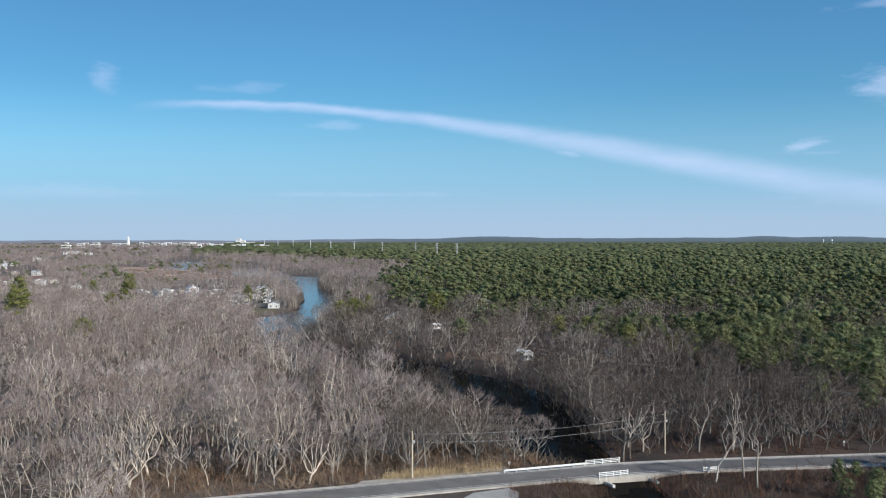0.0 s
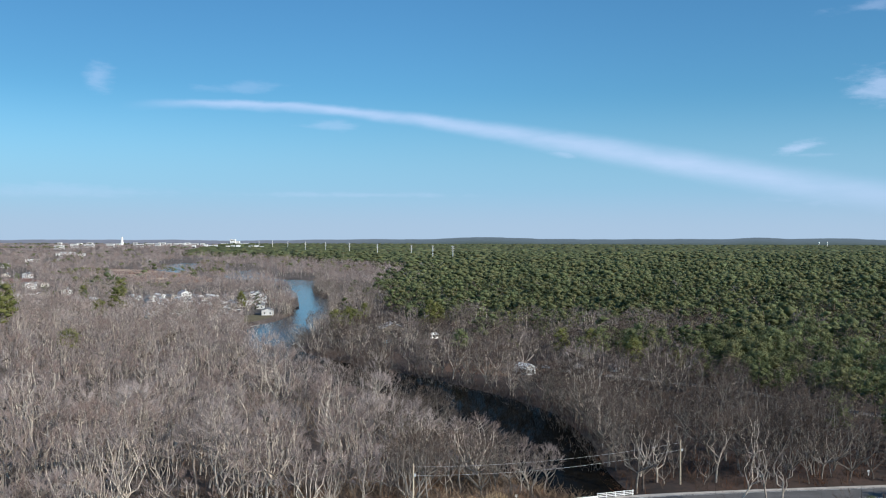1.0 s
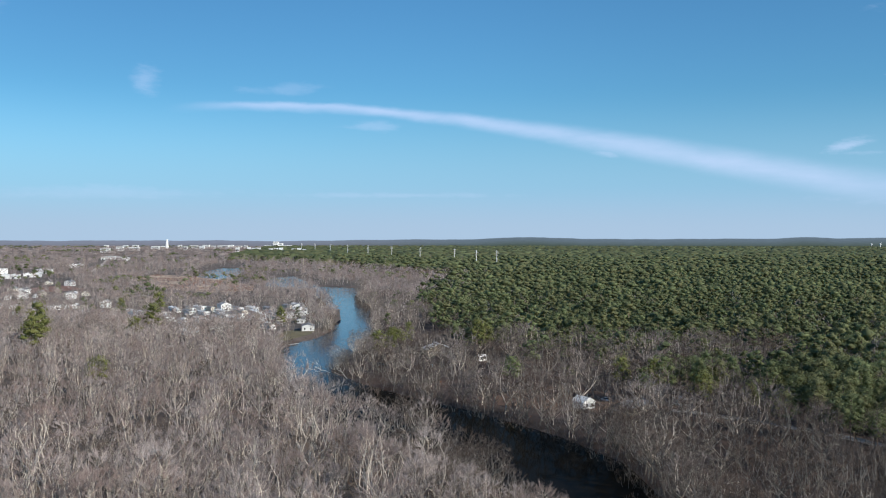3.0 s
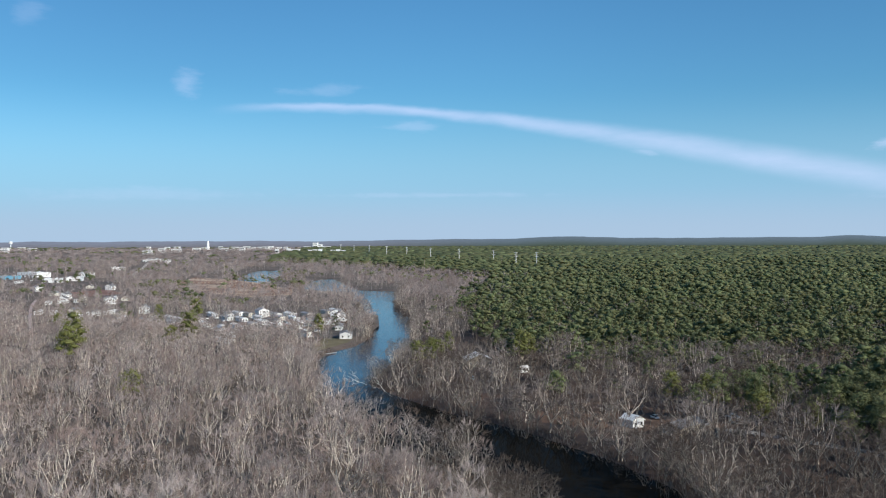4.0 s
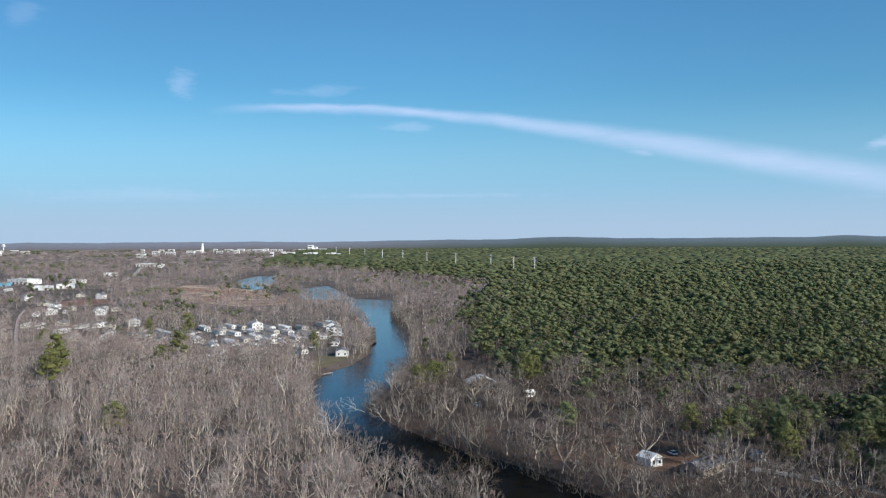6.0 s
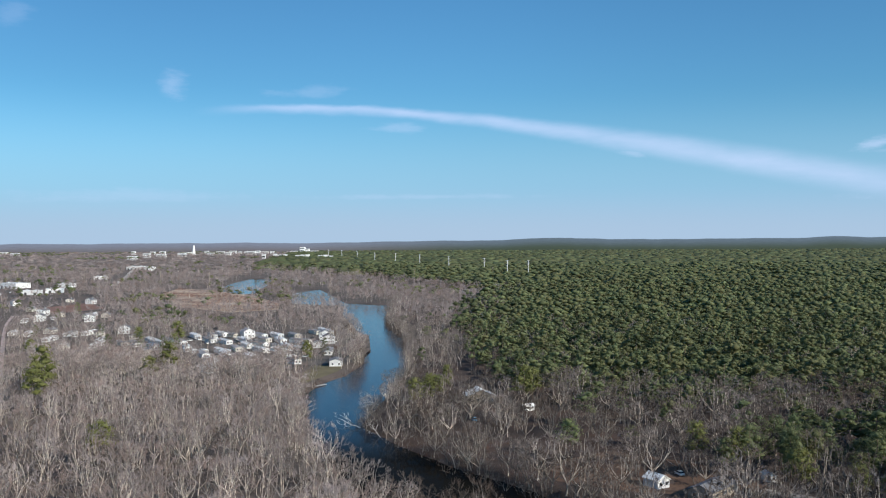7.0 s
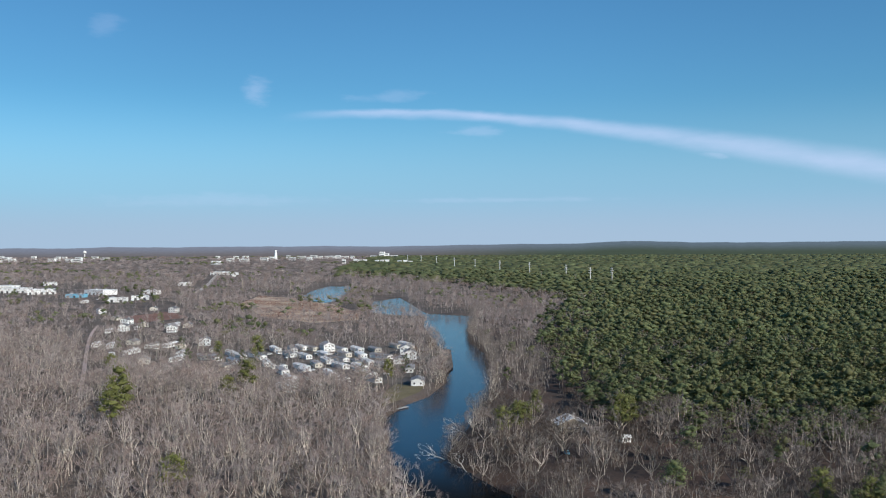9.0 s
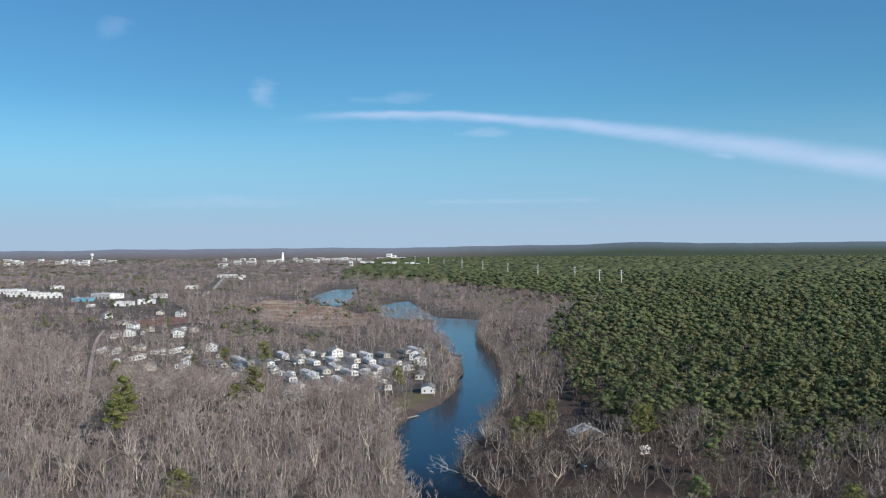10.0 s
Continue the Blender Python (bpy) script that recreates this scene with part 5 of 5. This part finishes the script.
def abutment(x, y, turn, L=9.0):
    bm = boxed(-0.5, -L / 2, -3.6, 0.5, L / 2, 0.1, bevel=0.06)
    root = part("bridge_abutment", bm, CONCRETE)
    root.matrix_basis = pose(x, y, 0, 0, 0, turn)
    tagged(root, "worn concrete bridge abutment beside the water", "bridge abutment", "bridge abutments")
    part("wing_wall", boxed(-0.3, -L / 2 - 4.5, -3.6, 0.35, -L / 2, -0.5, bevel=0.05), CONCRETE, root)
    part("cap", boxed(-0.7, -L / 2 - 0.3, 0.1, 0.7, L / 2 + 0.3, 0.26, bevel=0.04), CONCRETE, root)


abutment(33.2, 207.0, 20)
abutment(43.6, 210.0, 18)
for x, y in ((73, 229), (100, 233.5), (15, 212)):
    root = new("marker_post")
    part("post", boxed(-0.07, -0.07, -0.3, 0.07, 0.07, 1.1, bevel=0.015), WHITE, root)
    part("plate", boxed(-0.28, -0.11, 0.75, 0.28, -0.07, 1.3, bevel=0.015), WHITE, root)
    root.location = (x, y, 0)
    tagged(root, "small white marker plate on a roadside post", "marker post", "roadside markers")
flat_patch("gravel_apron", [(-19, 194.5), (-17.2, 199), (-4.7, 202.8), (6, 206.5), (14, 212), (15, 208.4), (6, 204.8), (-8, 199.4)], 0.33, GRAVEL, "pale sandy verge along the road edge", "verge")
flat_patch("concrete_pad", [(3, 184), (6.1, 189.5), (13.5, 193.2), (15.5, 190), (14.8, 184)], 0.34, CONCRETE, "pale concrete driveway pad beside the road", "pad")
P = scatter(-13, 13, 200, 214, 0.55)
road_y = np.interp(P[:, 0], [p[0] for p in ROAD], [p[1] for p in ROAD])
P = P[(P[:, 1] > road_y + 6.5) & (P[:, 1] < road_y + 13)]
plant("reeds", [brush(900 + i, h, 7, 0.06) for i, h in enumerate((2.0, 2.6, 1.6))], P, (0.7, 1.2), [REED, REED], "tall tan dry reeds at the roadside", "reeds")
P = np.concatenate([scatter(14, 34, 178, 200, 1.3), scatter(46, 110, 172, 207, 1.5), scatter(-60, -22, 160, 180, 2.0)])
road_y = np.interp(P[:, 0], [p[0] for p in ROAD], [p[1] for p in ROAD])
P = P[P[:, 1] < road_y - 6.2]
plant("roadside_brush", BRUSH, P, (0.6, 1.3), [SCRUB, SCRUB], "reddish brown brush below the road embankment", "brush")


P = scatter(50, 96, 170, 206, 5.0)
road_y = np.interp(P[:, 0], [p[0] for p in ROAD], [p[1] for p in ROAD])
P = P[(P[:, 1] < road_y - 8.5) & (rng.uniform(0, 1, len(P)) < 0.75)]
plant("embankment_shrubs", SHRUB, P, (0.5, 0.9), OAKS, "dark leafless shrubs below the road embankment", "shrubs")


def snag(x, y, turn, size):
    """A drowned tree: pale forked limbs lying out of the water."""
    root = new("drowned_tree")
    (Vw, Fw), (Vc, Fc) = bare_tree(int(950 + size), 9, 7, 5, 26, 3, 0.04, 0)
    ob = new("trunk", np_mesh("trunk", Vw, Fw, [DRIFTWOOD]))
    ob.parent = root
    ob = tagged(new("twigs", np_mesh("twigs", Vc, Fc, [DRIFTWOOD])), kind="stuff")
    ob.parent = root
    root.matrix_basis = pose(x, y, -1.2, 62, 0, turn) @ Matrix.Scale(size / 8, 4)
    tagged(root, "pale drowned tree leaning out of the river", "tree", "drowned trees")


snag(-77, 489, -85, 11)
snag(-75, 541, -98, 11)
snag(-66, 470, -120, 9)
part_of_dock = part("jetty", boxed(-1.0, -4.5, -0.25, 1.0, 4.5, 0.0, bevel=0.03), CONCRETE)
part_of_dock.matrix_basis = pose(-117, 601, -0.5, 0, 0, -28)
tagged(part_of_dock, "pale weathered jetty at the lawn's edge", "jetty")

# ---- far landmarks ----
tagged(part("sandy_track", strip(TRACK, -1.4, 1.4, 0.08), PINK_SAND), "pinkish sandy track through bare woods", "track", kind="structure")
tagged(part("far_lane", strip(LANE, -4, 4, 0.3), GRAVEL), "pale lane running through the woods", "lane", kind="structure")


def pylon(x, y, h):
    root = new("transmission_pole")
    part("pole", tubed((0, 0, -1), (0, 0, h), 1.05, 0.55, n=10), STEEL_WHITE, root)
    for z in (h - 1.5, h - 5.5, h - 9.5):
        arm = part("crossarm", boxed(-3.4, -0.22, z - 0.22, 3.4, 0.22, z + 0.22, bevel=0.05), STEEL_WHITE, root)
        for sx in (-3.1, 3.1):
            part("insulator", tubed((sx, 0, z - 2.0), (sx, 0, z - 0.2), 0.2, 0.2, n=6), DARK, arm)
    root.location = (x, y, float(ground_height(np.array([(x, y)]))[0]))
    return tagged(root, "tall white steel transmission pole above the pines", "transmission pole", "power line over the forest")


for k in range(9):
    pylon(28 - 89 * k, 1886 + 214 * k, 36)
pylon(-12, 1862, 37)


def thin_pole(x, y, h):
    root = new("utility_pole")
    part("pole", tubed((0, 0, -1), (0, 0, h), 0.45, 0.3, n=8), WOOD, root)
    part("crossarm", boxed(-2.2, -0.15, h - 1.6, 2.2, 0.15, h - 1.3), WOOD, root)
    root.location = (x, y, float(ground_height(np.array([(x, y)]))[0]))
    return tagged(root, "grey wooden line pole standing above the woods", "utility pole", "line poles in the woods")


for x, y in ((-110, 2050), (-40, 1900), (-180, 1780), (-330, 1760), (-420, 1850), (-690, 1640), (-960, 2450), (-620, 1700), (-560, 1480), (-780, 1750), (-500, 1600), (-880, 1700), (-990, 1900)):
    thin_pole(x, y, 24)


def water_tower(x, y, h):
    root = new("water_tower")
    bm = bmesh.new()
    tube(bm, (0, 0, -2), (0, 0, h * 0.7), 3.2, 2.6, n=16)
    tube(bm, (0, 0, h * 0.62), (0, 0, h * 0.74), 2.6, 9.0, n=16)
    part("stem", bm, WHITE, root)
    bm = bmesh.new()
    tube(bm, (0, 0, h * 0.74), (0, 0, h * 0.92), 9.0, 9.0, n=20)
    tube(bm, (0, 0, h * 0.92), (0, 0, h), 9.0, 2.5, n=20)
    part("tank", bm, WHITE, root)
    root.location = (x, y, float(ground_height(np.array([(x, y)]))[0]))
    return tagged(root, "white municipal water tower over a distant town", "water tower")


def stack_tower(x, y, h):
    root = new("tower")
    part("shaft", tubed((0, 0, -2), (0, 0, h), 9.0, 4.5, n=12), WHITE, root)
    part("cap", tubed((0, 0, h), (0, 0, h + 3), 5.2, 3.5, n=12), WHITE, root)
    part("annex", boxed(-34, -10, -1, -8, 10, 12), WHITE, root)
    root.location = (x, y, float(ground_height(np.array([(x, y)]))[0]))
    return tagged(root, "tall white tapering tower beside low buildings", "tower")


water_tower(-2560, 4600, 46)
stack_tower(-1545, 4610, 42)


def block(x, y, w, l, h, storeys=1):
    """A pale town building seen from afar: walls, roof slab and window bands."""
    root = new("town_building")
    part("wall", boxed(-w / 2, -l / 2, -3, w / 2, l / 2, h), WHITE, root)
    part("roof", boxed(-w / 2 - 0.3, -l / 2 - 0.3, h, w / 2 + 0.3, l / 2 + 0.3, h + 0.8), PALE_ROOF, root)
    for k in range(storeys):
        z = h * (k + 0.35) / storeys
        part("window_band", boxed(-w * 0.44, -l / 2 - 0.12, z, w * 0.44, -l / 2 + 0.1, z + h * 0.25 / storeys), GLASS, root)
    root.location = (x, y, float(ground_height(np.array([(x, y)]))[0]))
    return tagged(root, "pale flat-roofed building in the distant town", "building", "distant town buildings")


TOWN = [(-2509, 3814), (-2638, 4104), (-2860, 4384), (-2880, 4660), (-2470, 4154), (-2740, 4660), (-2286, 3984), (-2159, 3834), (-2599, 4640), (-2520, 4630), (-2636, 4544), (-1524, 3954), (-1484, 4014),
        (-1771, 4660), (-1447, 4164), (-1496, 4660), (-1364, 4314), (-1429, 4670), (-1276, 4294), (-1364, 4660), (-1335, 4684), (-1291, 4660), (-1252, 4594), (-1241, 4670), (-1203, 4660), (-1160, 4640),
        (-1720, 4660), (-3060, 4640), (-2980, 4600), (-1413, 3524), (-1860, 4640), (-2420, 4300), (-2350, 4420), (-2560, 4350)]
for i, (x, y) in enumerate(TOWN):
    block(x, y, 18 + 22 * ((i * 7) % 5) / 4, 16, 12.5 + (i * 5) % 4 * 1.3, 2)
for dx, w, h in ((-48, 40, 15), (0, 46, 26), (44, 46, 16), (-8, 24, 34)):
    block(-1000 + dx, 4640 - (8 if h == 34 else 0), w, 24, h, 3)
for k in range(10):
    block(-640 - 34 * k + (k % 3) * 9, 3420 + 26 * k, 14, 10, 15 + (k * 3) % 5, 1)
for dx in (0, 42):
    root = new("radio_mast")
    part("mast", tubed((0, 0, -5), (0, 0, 26), 2.2, 1.2, n=8), WHITE, root)
    part("dome", tubed((0, 0, 24), (0, 0, 31), 4.5, 2.5, n=12), WHITE, root)
    root.location = (1895 + dx, 4680, float(ground_height(np.array([(1895.0, 4680.0)]))[0]))
    tagged(root, "white mast with a dome on the far hill", "mast", "masts on the hill")
P = scatter(-560, -260, 1080, 1580, 4.5)
P = P[inside(P, FIELD) & (noise2(P, 0.022, 5) > -0.08)]
plant("field_scrub", BRUSH, P, (0.8, 1.6), [SCRUB, RUST], "reddish brown scrub scattered over a dry field", "scrub")
